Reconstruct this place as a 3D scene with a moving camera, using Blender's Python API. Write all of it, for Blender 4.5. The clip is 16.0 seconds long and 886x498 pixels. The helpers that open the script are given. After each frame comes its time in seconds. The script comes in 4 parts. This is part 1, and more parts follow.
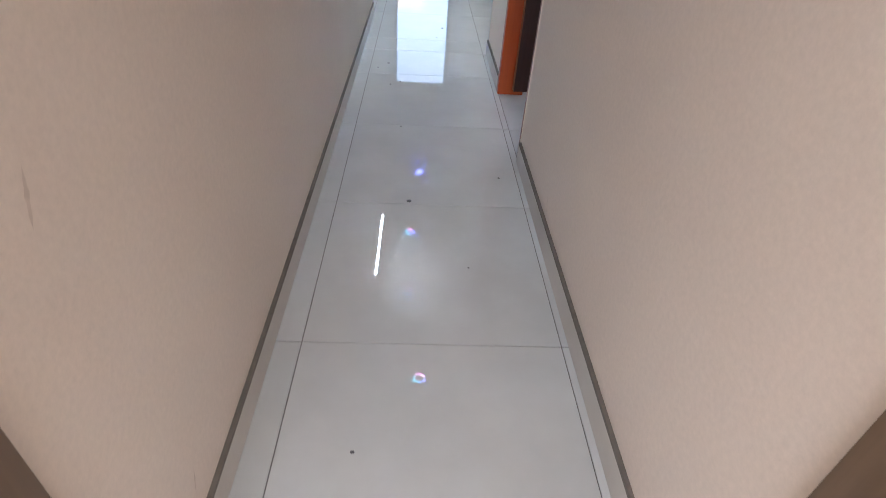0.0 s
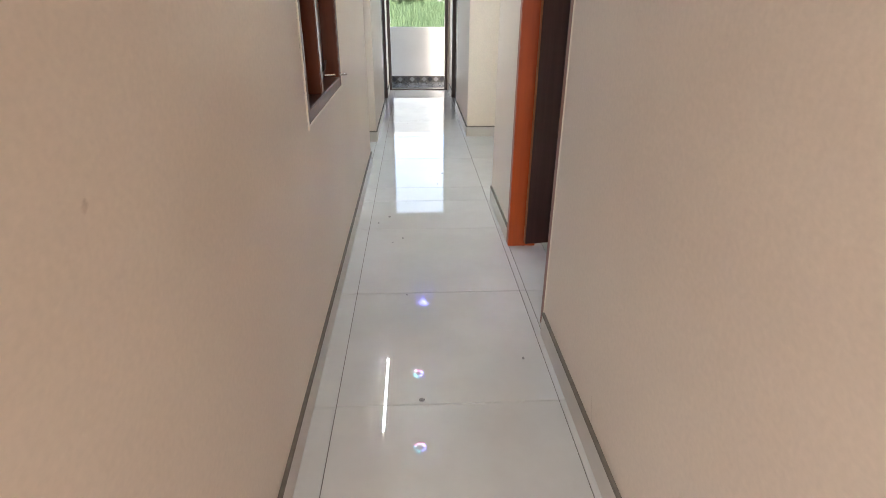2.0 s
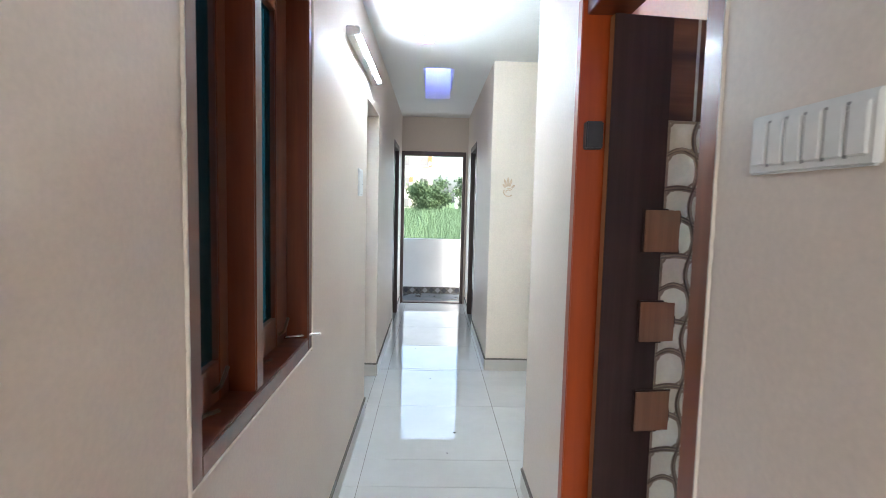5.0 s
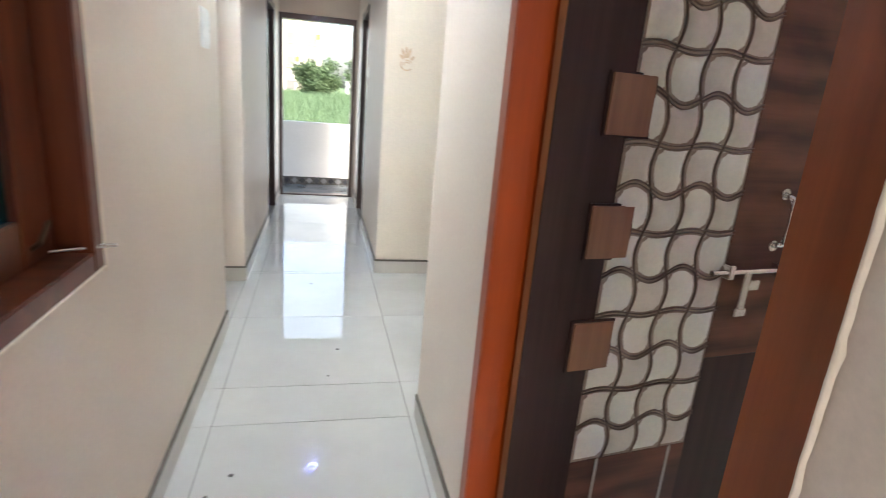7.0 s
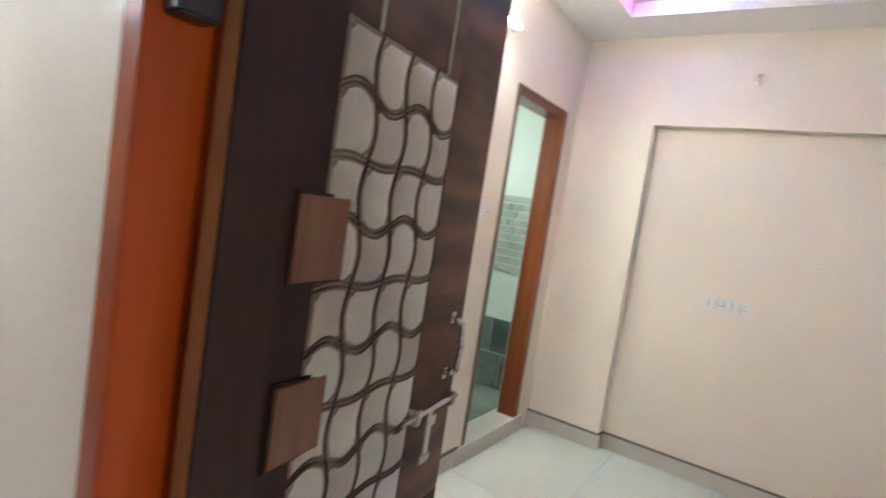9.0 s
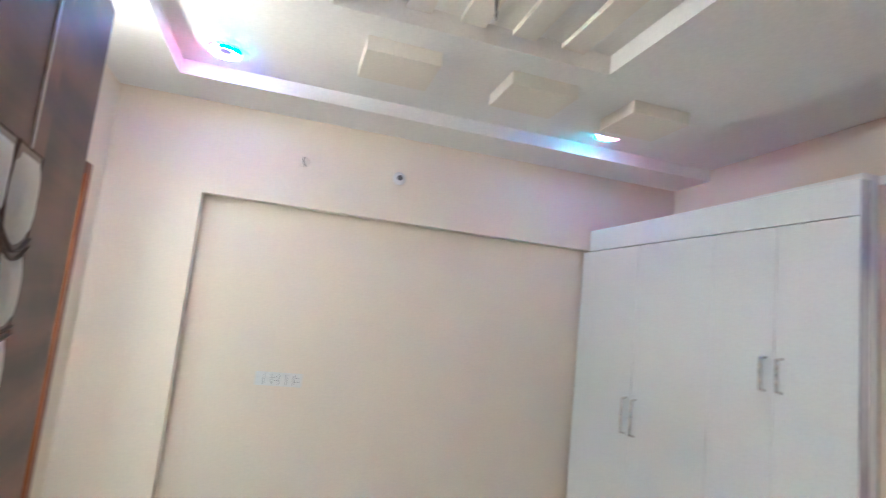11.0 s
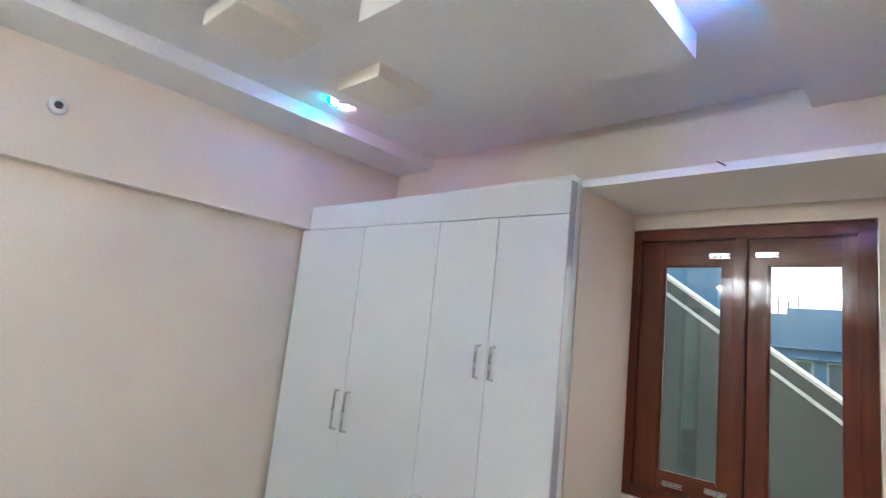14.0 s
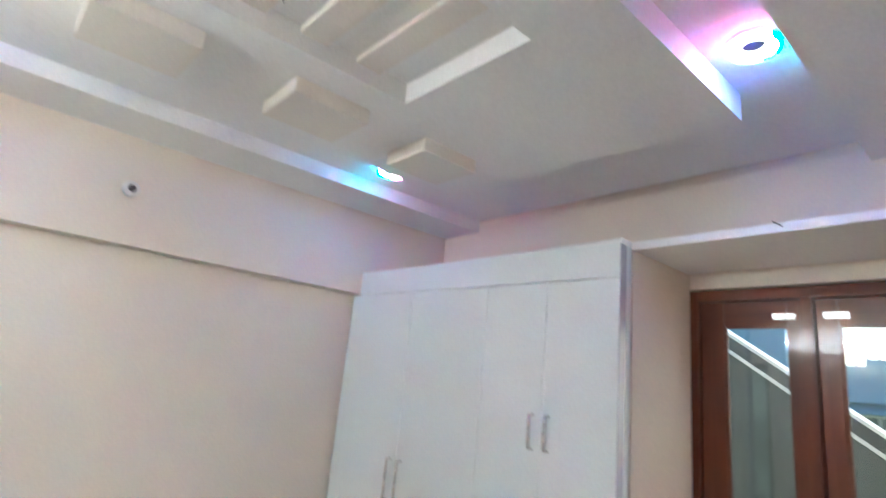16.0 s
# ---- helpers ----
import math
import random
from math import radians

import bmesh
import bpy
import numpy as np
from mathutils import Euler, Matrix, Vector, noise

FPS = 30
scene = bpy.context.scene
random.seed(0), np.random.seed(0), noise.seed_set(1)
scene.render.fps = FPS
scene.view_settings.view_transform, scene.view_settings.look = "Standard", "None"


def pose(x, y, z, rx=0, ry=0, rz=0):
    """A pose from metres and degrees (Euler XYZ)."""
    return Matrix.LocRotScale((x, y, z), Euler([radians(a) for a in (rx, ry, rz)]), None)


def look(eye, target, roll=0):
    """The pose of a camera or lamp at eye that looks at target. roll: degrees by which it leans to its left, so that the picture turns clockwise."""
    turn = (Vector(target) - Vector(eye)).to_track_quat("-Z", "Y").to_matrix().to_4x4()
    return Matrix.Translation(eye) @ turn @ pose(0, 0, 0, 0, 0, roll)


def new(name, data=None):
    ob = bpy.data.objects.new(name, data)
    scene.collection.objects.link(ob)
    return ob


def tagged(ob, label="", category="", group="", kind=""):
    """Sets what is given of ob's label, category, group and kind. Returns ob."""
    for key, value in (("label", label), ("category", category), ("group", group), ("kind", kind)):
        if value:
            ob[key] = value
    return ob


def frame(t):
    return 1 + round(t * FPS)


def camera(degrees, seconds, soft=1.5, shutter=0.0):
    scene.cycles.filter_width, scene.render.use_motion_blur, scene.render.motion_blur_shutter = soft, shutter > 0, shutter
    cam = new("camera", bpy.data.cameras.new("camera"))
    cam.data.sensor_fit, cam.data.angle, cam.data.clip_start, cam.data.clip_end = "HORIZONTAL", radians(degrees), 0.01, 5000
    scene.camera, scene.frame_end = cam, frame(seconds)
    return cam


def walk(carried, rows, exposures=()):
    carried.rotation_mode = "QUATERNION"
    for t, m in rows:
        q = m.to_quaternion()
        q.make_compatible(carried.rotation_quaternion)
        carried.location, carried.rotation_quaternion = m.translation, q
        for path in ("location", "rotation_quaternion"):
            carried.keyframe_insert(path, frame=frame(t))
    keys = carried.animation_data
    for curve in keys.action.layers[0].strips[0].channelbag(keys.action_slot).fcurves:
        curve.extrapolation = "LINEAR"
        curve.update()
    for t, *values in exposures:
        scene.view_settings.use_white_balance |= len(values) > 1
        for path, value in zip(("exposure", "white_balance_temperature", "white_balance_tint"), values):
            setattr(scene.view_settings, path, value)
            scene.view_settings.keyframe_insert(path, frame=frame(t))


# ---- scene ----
cam = camera(78.9, 16.0, soft=0.8, shutter=0.5)
PATH = [
    (0, (0.416, 0.574, 1.23), (0.527, 2.17, 0.03), 4.2),
    (0.5, (0.436, 0.632, 1.258), (0.508, 2.277, 0.123), 1.1),
    (1, (0.4, 0.768, 1.272), (0.484, 2.478, 0.239), 1.2),
    (1.5, (0.379, 0.876, 1.301), (0.467, 2.656, 0.392), 0.5),
    (2, (0.384, 1.015, 1.322), (0.48, 2.822, 0.47), 0.3),
    (2.5, (0.41, 1.182, 1.313), (0.473, 3.026, 0.543), -0.3),
    (3, (0.445, 1.397, 1.334), (0.518, 3.281, 0.667), 0.7),
    (3.5, (0.453, 1.54, 1.406), (0.515, 3.489, 0.959), 2.2),
    (3.7, (0.462, 1.576, 1.445), (0.508, 3.549, 1.125), 2.0),
    (5.8, (0.417, 2.29, 1.409), (0.466, 4.282, 1.244), 1.2),
    (6, (0.421, 2.33, 1.377), (0.478, 4.313, 1.12), 1.8),
    (6.2, (0.438, 2.368, 1.35), (0.546, 4.329, 0.984), 2.0),
    (6.5, (0.462, 2.463, 1.34), (0.64, 4.4, 0.877), 2.8),
    (7, (0.493, 2.618, 1.342), (0.944, 4.489, 0.799), 4.8),
    (7.5, (0.486, 2.761, 1.349), (1.219, 4.547, 0.826), 6.6),
    (8, (0.48, 2.921, 1.396), (1.576, 4.532, 0.946), 8.3),
    (8.5, (0.52, 3.024, 1.421), (1.881, 4.445, 1.062), 9.9),
    (9, (0.581, 3.146, 1.441), (2.242, 4.248, 1.281), 8.7),
    (9.5, (0.686, 3.262, 1.462), (2.555, 3.973, 1.470), 6.0),
    (9.6, (0.701, 3.306, 1.474), (2.617, 3.878, 1.505), 5.9),
    (10, (0.746, 3.394, 1.495), (2.726, 3.655, 1.592), 6.0),
    (10.2, (0.758, 3.422, 1.506), (2.753, 3.525, 1.64), 6.2),
    (12.3, (0.882, 3.599, 1.638), (2.531, 2.516, 1.969), 5.3),
    (12.5, (0.91, 3.588, 1.626), (2.55, 2.493, 1.961), 5.4),
    (13, (1.021, 3.521, 1.615), (2.592, 2.33, 1.954), 4.9),
    (13.5, (1.098, 3.442, 1.601), (2.568, 2.131, 1.951), 5.0),
    (14, (1.169, 3.378, 1.588), (2.533, 1.948, 1.89), 6.1),
    (14.5, (1.186, 3.33, 1.562), (2.475, 1.821, 1.808), 6.5),
    (15, (1.189, 3.321, 1.583), (2.448, 1.785, 1.82), 6.3),
    (15.5, (1.178, 3.344, 1.603), (2.514, 1.879, 1.866), 6.3),
    (16, (1.155, 3.406, 1.645), (2.628, 2.139, 2.121), 5.7),
]
walk(cam, [(t, look(eye, target, roll)) for t, eye, target, roll in PATH],
     exposures=[(0.0, 2.38, 5800, 11), (0.5, 2.5, 5950, 10.5), (1.2, 2.63, 6400, 11), (2.0, 2.67, 6700, 11), (3.5, 2.84, 6100, 9), (5.9, 2.70, 5950, 7.5), (6.5, 2.74, 6300, 8.5),
                (7.2, 2.92, 6500, 10), (9.0, 2.62, 6500, 9), (10.2, 2.62, 6350, 8), (12.5, 2.6, 5980, 6.5), (15.0, 2.64, 5950, 6.5), (16.0, 2.66, 5980, 6.5)])

# ---- world and sun ----
world = bpy.data.worlds.new("sky")
scene.world = world
world.use_nodes = True
wn = world.node_tree
sky = wn.nodes.new("ShaderNodeTexSky")
sky.sky_type, sky.sun_disc = 'NISHITA', False
sky.sun_elevation, sky.sun_rotation = radians(42), radians(150)
sky.dust_density, sky.air_density = 4.0, 1.0
wn.links.new(sky.outputs[0], wn.nodes["Background"].inputs[0])
wn.nodes["Background"].inputs[1].default_value = 0.10

sun_data = bpy.data.lights.new("sun", 'SUN')
sun_data.energy, sun_data.angle, sun_data.color = 0.8, radians(12), (1.0, 0.95, 0.88)
sun = new("sun", sun_data)
sun.matrix_world = look((0, 0, 20), (-math.sin(radians(150)) * 15, -math.cos(radians(150)) * 15, 6.5))

# area lamps for sky at balcony door and hall opening, added fill in bathroom
def area_fill(at, to, w, h, power, col=(0.92, 0.96, 1.0)):
    d = bpy.data.lights.new("area_fill", 'AREA')
    d.shape, d.size, d.size_y, d.energy, d.color = 'RECTANGLE', w, h, power, col
    new("area_fill", d).matrix_world = look(at, to)


# unseen fill added to brighten the bathroom; the wall behind has no window
area_fill((3.02, 5.55, 1.9), (4.4, 5.3, 1.0), 0.5, 0.4, 5.0, (0.9, 1.0, 0.96))
area_fill((0.446, 9.72, 1.1), (0.446, 5.0, 0.9), 0.78, 1.9, 1.3, (0.86, 0.95, 1.0))
# lamp added in the unseen hall's opening to light the near corridor
area_fill((0.0, -2.05, 1.3), (0.2, 2.0, 1.2), 1.7, 2.0, 14.0, (0.95, 0.97, 1.0))


# ---- materials ----
def material(name):
    m = bpy.data.materials.new(name)
    m.use_nodes = True
    return m, m.node_tree.nodes, m.node_tree.links, m.node_tree.nodes["Principled BSDF"]


def ramp(nodes, stops):
    r = nodes.new("ShaderNodeValToRGB")
    while len(r.color_ramp.elements) < len(stops):
        r.color_ramp.elements.new(0.5)
    for e, (pos, col) in zip(r.color_ramp.elements, stops):
        e.position, e.color = pos, (*col, 1)
    return r


def coords(nodes, links, scale=(1, 1, 1), kind="Object", jitter=False):
    tc = nodes.new("ShaderNodeTexCoord")
    mp = nodes.new("ShaderNodeMapping")
    mp.inputs["Scale"].default_value = scale
    links.new(tc.outputs[kind], mp.inputs[0])
    if jitter:
        info = nodes.new("ShaderNodeObjectInfo")
        mul = nodes.new("ShaderNodeMath")
        mul.operation = 'MULTIPLY'
        mul.inputs[1].default_value = 37.0
        links.new(info.outputs["Random"], mul.inputs[0])
        links.new(mul.outputs[0], mp.inputs["Location"])
    return mp.outputs[0]


def noise_tex(nodes, links, vec, scale, detail=4, rough=0.55):
    n = nodes.new("ShaderNodeTexNoise")
    n.inputs["Scale"].default_value, n.inputs["Detail"].default_value = scale, detail
    n.inputs["Roughness"].default_value = rough
    links.new(vec, n.inputs["Vector"])
    return n.outputs["Fac"]


def bump(nodes, links, bsdf, fac, strength, distance=0.002):
    b = nodes.new("ShaderNodeBump")
    b.inputs["Strength"].default_value, b.inputs["Distance"].default_value = strength, distance
    links.new(fac, b.inputs["Height"])
    links.new(b.outputs[0], bsdf.inputs["Normal"])


def mixed(nodes, links, fac, a, b):
    m = nodes.new("ShaderNodeMix")
    m.data_type = 'RGBA'
    links.new(fac, m.inputs[0])
    for sock, v in ((6, a), (7, b)):
        if isinstance(v, tuple):
            m.inputs[sock].default_value = (*v, 1)
        else:
            links.new(v, m.inputs[sock])
    return m.outputs[2]


def paint(name, a, b, rough=0.55, stain=None, relief=0.12):
    m, n, l, p = material(name)
    v = coords(n, l)
    broad = noise_tex(n, l, v, 1.3, 5)
    fine = noise_tex(n, l, v, 160, 3)
    r = ramp(n, [(0.3, a), (0.7, b)])
    l.new(broad, r.inputs[0])
    col = r.outputs[0]
    if stain:
        spot = ramp(n, [(0.70, (0, 0, 0)), (0.80, (1, 1, 1))])
        l.new(noise_tex(n, l, coords(n, l, (1, 1, 1.6)), 4.3, 6, 0.65), spot.inputs[0])
        half = n.new("ShaderNodeMath")
        half.operation = 'MULTIPLY'
        half.inputs[1].default_value = 0.35
        l.new(spot.outputs[0], half.inputs[0])
        col = mixed(n, l, half.outputs[0], col, stain)
    mot = ramp(n, [(0.25, (0.90, 0.90, 0.90)), (0.75, (1.04, 1.04, 1.04))])
    l.new(noise_tex(n, l, v, 75, 5, 0.75), mot.inputs[0])
    mul = n.new("ShaderNodeMix")
    mul.data_type, mul.blend_type = 'RGBA', 'MULTIPLY'
    mul.inputs[0].default_value = 1.0
    l.new(col, mul.inputs[6])
    l.new(mot.outputs[0], mul.inputs[7])
    l.new(mul.outputs[2], p.inputs["Base Color"])
    p.inputs["Roughness"].default_value = rough
    bump(n, l, p, fine, relief)
    return m


def tile_material(name, a, b, rough):
    m, n, l, p = material(name)
    v = coords(n, l, jitter=True)
    cloud = noise_tex(n, l, v, 2.2, 8, 0.6)
    r = ramp(n, [(0.35, a), (0.65, b)])
    l.new(cloud, r.inputs[0])
    l.new(r.outputs[0], p.inputs["Base Color"])
    smear = noise_tex(n, l, coords(n, l, (1, 0.35, 1)), 5.0, 6, 0.7)
    p.inputs["Roughness"].default_value = 0.0
    if rough > 0.01:
        rr = ramp(n, [(0.35, (rough,) * 3), (0.75, (rough + 0.03,) * 3)])
        l.new(smear, rr.inputs[0])
        l.new(rr.outputs[0], p.inputs["Roughness"])
    p.inputs["IOR"].default_value = 1.49
    return m


def wood(name, dark, light, rough, coat, axis=2, streak=22.0, relief=0.15, spec=0.5, warp=0.0, ripple=0.0):
    m, n, l, p = material(name)
    s = [streak, streak, streak]
    s[axis] = 1.2
    v = coords(n, l, tuple(s), jitter=True)
    grain = noise_tex(n, l, v, 1.0, 8, 0.62)
    if warp:
        # figured veneer: broad wavy bands over the fine grain
        wv = n.new("ShaderNodeTexWave")
        wv.inputs["Scale"].default_value, wv.inputs["Distortion"].default_value = 1.3, warp
        wv.inputs["Detail"].default_value, wv.inputs["Detail Scale"].default_value = 3.0, 1.4
        wv.bands_direction = 'Z'
        l.new(coords(n, l, (1.0, 1.0, 1.6), jitter=True), wv.inputs["Vector"])
        half = n.new("ShaderNodeMath")
        half.operation = 'MULTIPLY_ADD'
        half.inputs[1].default_value = 0.32
        l.new(wv.outputs["Fac"], half.inputs[0])
        sub = n.new("ShaderNodeMath")
        sub.operation = 'MULTIPLY'
        sub.inputs[1].default_value = 0.68
        l.new(grain, sub.inputs[0])
        l.new(sub.outputs[0], half.inputs[2])
        grain = half.outputs[0]
    r = ramp(n, [(0.28, dark), (0.72, light)])
    l.new(grain, r.inputs[0])
    l.new(r.outputs[0], p.inputs["Base Color"])
    p.inputs["Roughness"].default_value = rough
    p.inputs["Coat Weight"].default_value = coat
    p.inputs["Specular IOR Level"].default_value = spec
    p.inputs["Coat Roughness"].default_value = 0.08
    bump(n, l, p, grain, relief, 0.001)
    if ripple:
        # uneven brushed varnish
        cb_ = n.new("ShaderNodeBump")
        cb_.inputs["Strength"].default_value, cb_.inputs["Distance"].default_value = ripple, 0.004
        l.new(noise_tex(n, l, coords(n, l, (34, 34, 14), jitter=True), 1.0, 3), cb_.inputs["Height"])
        l.new(cb_.outputs[0], p.inputs["Coat Normal"])
        p.inputs["Coat Roughness"].default_value = 0.05
    return m


def plain(name, col, rough, metal=0.0, wear=0.12):
    m, n, l, p = material(name)
    v = coords(n, l)
    f = noise_tex(n, l, v, 35, 5)
    r = ramp(n, [(0.3, tuple(c * (1 - wear) for c in col)), (0.7, tuple(min(1, c * (1 + wear)) for c in col))])
    l.new(f, r.inputs[0])
    l.new(r.outputs[0], p.inputs["Base Color"])
    p.inputs["Roughness"].default_value, p.inputs["Metallic"].default_value = rough, metal
    return m


def lamp(name, col, strength):
    m, n, l, p = material(name)
    p.inputs["Base Color"].default_value = (0.8, 0.8, 0.8, 1)
    p.inputs["Emission Color"].default_value = (*col, 1)
    p.inputs["Emission Strength"].default_value = strength
    return m


def pane_material(name, tint, gloss):
    m, n, l, p = material(name)
    n.remove(p)
    tr, gl, mx = n.new("ShaderNodeBsdfTransparent"), n.new("ShaderNodeBsdfGlossy"), n.new("ShaderNodeMixShader")
    tr.inputs[0].default_value = (*tint, 1)
    gl.inputs[0].default_value, gl.inputs["Roughness"].default_value = (0.9, 0.95, 1.0, 1), 0.03
    mx.inputs[0].default_value = gloss
    l.new(tr.outputs[0], mx.inputs[1])
    l.new(gl.outputs[0], mx.inputs[2])
    l.new(mx.outputs[0], n["Material Output"].inputs[0])
    return m


M_WALL = paint("corridor_paint", (0.71, 0.595, 0.505), (0.755, 0.645, 0.55), 0.5, stain=(0.60, 0.47, 0.38))
M_ROOM = paint("ivory_paint", (0.80, 0.69, 0.57), (0.83, 0.725, 0.605), 0.5)
M_CEIL = paint("ceiling_white", (0.85, 0.825, 0.79), (0.885, 0.865, 0.83), 0.6)
M_BLOCK = paint("pale_cream_paint", (0.815, 0.75, 0.66), (0.845, 0.785, 0.695), 0.55)
M_WHITE = paint("parapet_white", (0.74, 0.74, 0.72), (0.82, 0.82, 0.80), 0.7, stain=(0.55, 0.54, 0.50))
M_TILE = tile_material("vitrified_tile", (0.56, 0.55, 0.525), (0.63, 0.62, 0.595), 0.003)
M_ROOMTILE = tile_material("pale_green_tile", (0.53, 0.565, 0.505), (0.585, 0.615, 0.555), 0.06)
M_SKIRT = tile_material("skirting_tile", (0.50, 0.455, 0.40), (0.58, 0.53, 0.475), 0.32)
M_GROUT = plain("grout", (0.16, 0.145, 0.13), 0.9)
M_CEMENT = plain("cement_edge", (0.17, 0.145, 0.12), 0.9)
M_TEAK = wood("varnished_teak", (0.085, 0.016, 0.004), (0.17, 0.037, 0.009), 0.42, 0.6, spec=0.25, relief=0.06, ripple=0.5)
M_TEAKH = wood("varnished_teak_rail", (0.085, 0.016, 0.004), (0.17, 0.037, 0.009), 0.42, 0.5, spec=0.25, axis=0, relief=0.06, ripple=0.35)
# brighter orange for the far jamb: light falling on it is in the colour
M_JAMBLIT = wood("lit_orange_varnish", (0.28, 0.037, 0.003), (0.40, 0.062, 0.004), 0.36, 0.2, spec=0.35)
# entry frame's own brown; also the shaded left jamb of the bathroom door
M_BROWN = wood("brown_and_shaded_varnish", (0.10, 0.06, 0.032), (0.17, 0.105, 0.06), 0.4, 0.1)
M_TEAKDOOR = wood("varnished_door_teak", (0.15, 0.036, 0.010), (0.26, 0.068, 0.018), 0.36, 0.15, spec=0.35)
M_RAWWOOD = wood("bare_wood_edge", (0.24, 0.085, 0.028), (0.36, 0.15, 0.055), 0.5, 0.05)
M_DARKWOOD = wood("dark_frame_wood", (0.035, 0.014, 0.010), (0.075, 0.030, 0.020), 0.35, 0.3)
M_LAMDARK = wood("dark_laminate", (0.024, 0.010, 0.008), (0.046, 0.020, 0.016), 0.5, 0.0, streak=30, spec=0.25)
M_LAMRED = wood("walnut_laminate", (0.050, 0.016, 0.010), (0.165, 0.062, 0.034), 0.38, 0.0, axis=0, streak=26, spec=0.3, warp=10.0)
M_SQUARE = wood("square_laminate", (0.17, 0.066, 0.030), (0.27, 0.115, 0.055), 0.42, 0.1, streak=40)
M_SHELL = paint("cream_relief", (0.62, 0.595, 0.505), (0.75, 0.725, 0.62), 0.35)
M_SHELLV = paint("beige_relief", (0.54, 0.495, 0.41), (0.66, 0.61, 0.515), 0.35)
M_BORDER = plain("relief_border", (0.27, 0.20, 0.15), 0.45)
M_GROOVE = plain("relief_groove", (0.36, 0.28, 0.215), 0.5)
M_LINE = plain("relief_line", (0.15, 0.10, 0.075), 0.5)
M_INLAY = plain("silver_inlay", (0.42, 0.37, 0.33), 0.35, 0.6)
M_CHROME = plain("chrome", (0.72, 0.70, 0.68), 0.22, 1.0)
M_DARKMETAL = plain("dark_metal", (0.10, 0.07, 0.05), 0.35, 0.8)
M_LAMINATE = paint("white_laminate", (0.72, 0.74, 0.715), (0.76, 0.775, 0.75), 0.32, relief=0.04)
M_EDGEBAND = plain("edge_band", (0.62, 0.60, 0.66), 0.2, 0.3, 0.05)
M_GAP = plain("shadow_gap", (0.06, 0.055, 0.05), 0.9)
M_PLASTIC = plain("white_plastic", (0.74, 0.72, 0.69), 0.35, 0.0, 0.05)
M_WIRE = plain("grey_wire", (0.16, 0.15, 0.15), 0.5)
M_BLACK = plain("black_plastic", (0.02, 0.018, 0.018), 0.4)
M_SLOT = plain("switch_slot", (0.10, 0.09, 0.09), 0.5)
M_TUBE = lamp("tube_glow", (0.78, 0.92, 1.0), 57.0)
M_RING = lamp("ring_glow", (0.90, 0.94, 1.0), 1.7)
M_RINGDIM = lamp("dim_ring_glow", (0.72, 0.82, 1.0), 1.8)
M_PINKDIM = lamp("dim_pink_glow", (1.0, 0.16, 0.62), 4.0)
M_BLUEDIM = lamp("dim_blue_glow", (0.16, 0.20, 1.0), 9.0)
M_CYANDIM = lamp("dim_cyan_glow", (0.06, 0.75, 1.0), 4.0)
M_TUBEROOM = lamp("room_tube_glow", (0.95, 0.97, 0.955), 50.0)
M_PINK = lamp("pink_glow", (1.0, 0.12, 0.42), 10.0)
M_BLUE = lamp("blue_glow", (0.08, 0.12, 1.0), 20.0)
M_CYAN = lamp("cyan_glow", (0.0, 0.72, 0.95), 11.0)
M_CLEAR = pane_material("clear_pane", (0.80, 0.86, 0.87), 0.07)
M_TINT = pane_material("blue_tinted_pane", (0.13, 0.36, 0.44), 0.07)


# ---- building helpers ----
def add_box(bm, lo, hi, rot=None):
    res = bmesh.ops.create_cube(bm, size=1.0)
    c = [(a + b) / 2 for a, b in zip(lo, hi)]
    s = [abs(b - a) for a, b in zip(lo, hi)]
    for v in res["verts"]:
        v.co = Vector((c[0] + v.co.x * s[0], c[1] + v.co.y * s[1], c[2] + v.co.z * s[2]))
    return res["verts"]


def add_cyl(bm, a, b, r, seg=16, r2=None):
    a, b = Vector(a), Vector(b)
    res = bmesh.ops.create_cone(bm, cap_ends=True, segments=seg, radius1=r, radius2=r if r2 is None else r2, depth=(b - a).length)
    m = Matrix.Translation((a + b) / 2) @ (b - a).to_track_quat('Z', 'Y').to_matrix().to_4x4()
    bmesh.ops.transform(bm, matrix=m, verts=res["verts"])
    return res["verts"]


def mesh_of(name, bm, mat, bevel=0.0, smooth=False):
    if bevel:
        bmesh.ops.bevel(bm, geom=list(bm.edges), offset=bevel, segments=2, affect='EDGES', clamp_overlap=True)
    me = bpy.data.meshes.new(name)
    bm.to_mesh(me)
    bm.free()
    for f in me.polygons:
        f.use_smooth = smooth
    me.materials.append(mat)
    return me


def part(name, bm, mat, parent=None, label="", bevel=0.0, smooth=False):
    ob = new(name, mesh_of(name, bm, mat, bevel, smooth))
    if parent is not None:
        ob.parent = parent
    if label:
        ob["label"] = label
    return ob


def boxes(name, spans, mat, parent=None, label="", bevel=0.0):
    bm = bmesh.new()
    for lo, hi in spans:
        add_box(bm, lo, hi)
    return part(name, bm, mat, parent, label, bevel)


def structure(ob, label, category):
    return tagged(ob, label, category, kind="structure")


def thing(name, at, label, category, group=""):
    e = new(name)
    e.location = at
    e.empty_display_size = 0.1
    return tagged(e, label, category, group)


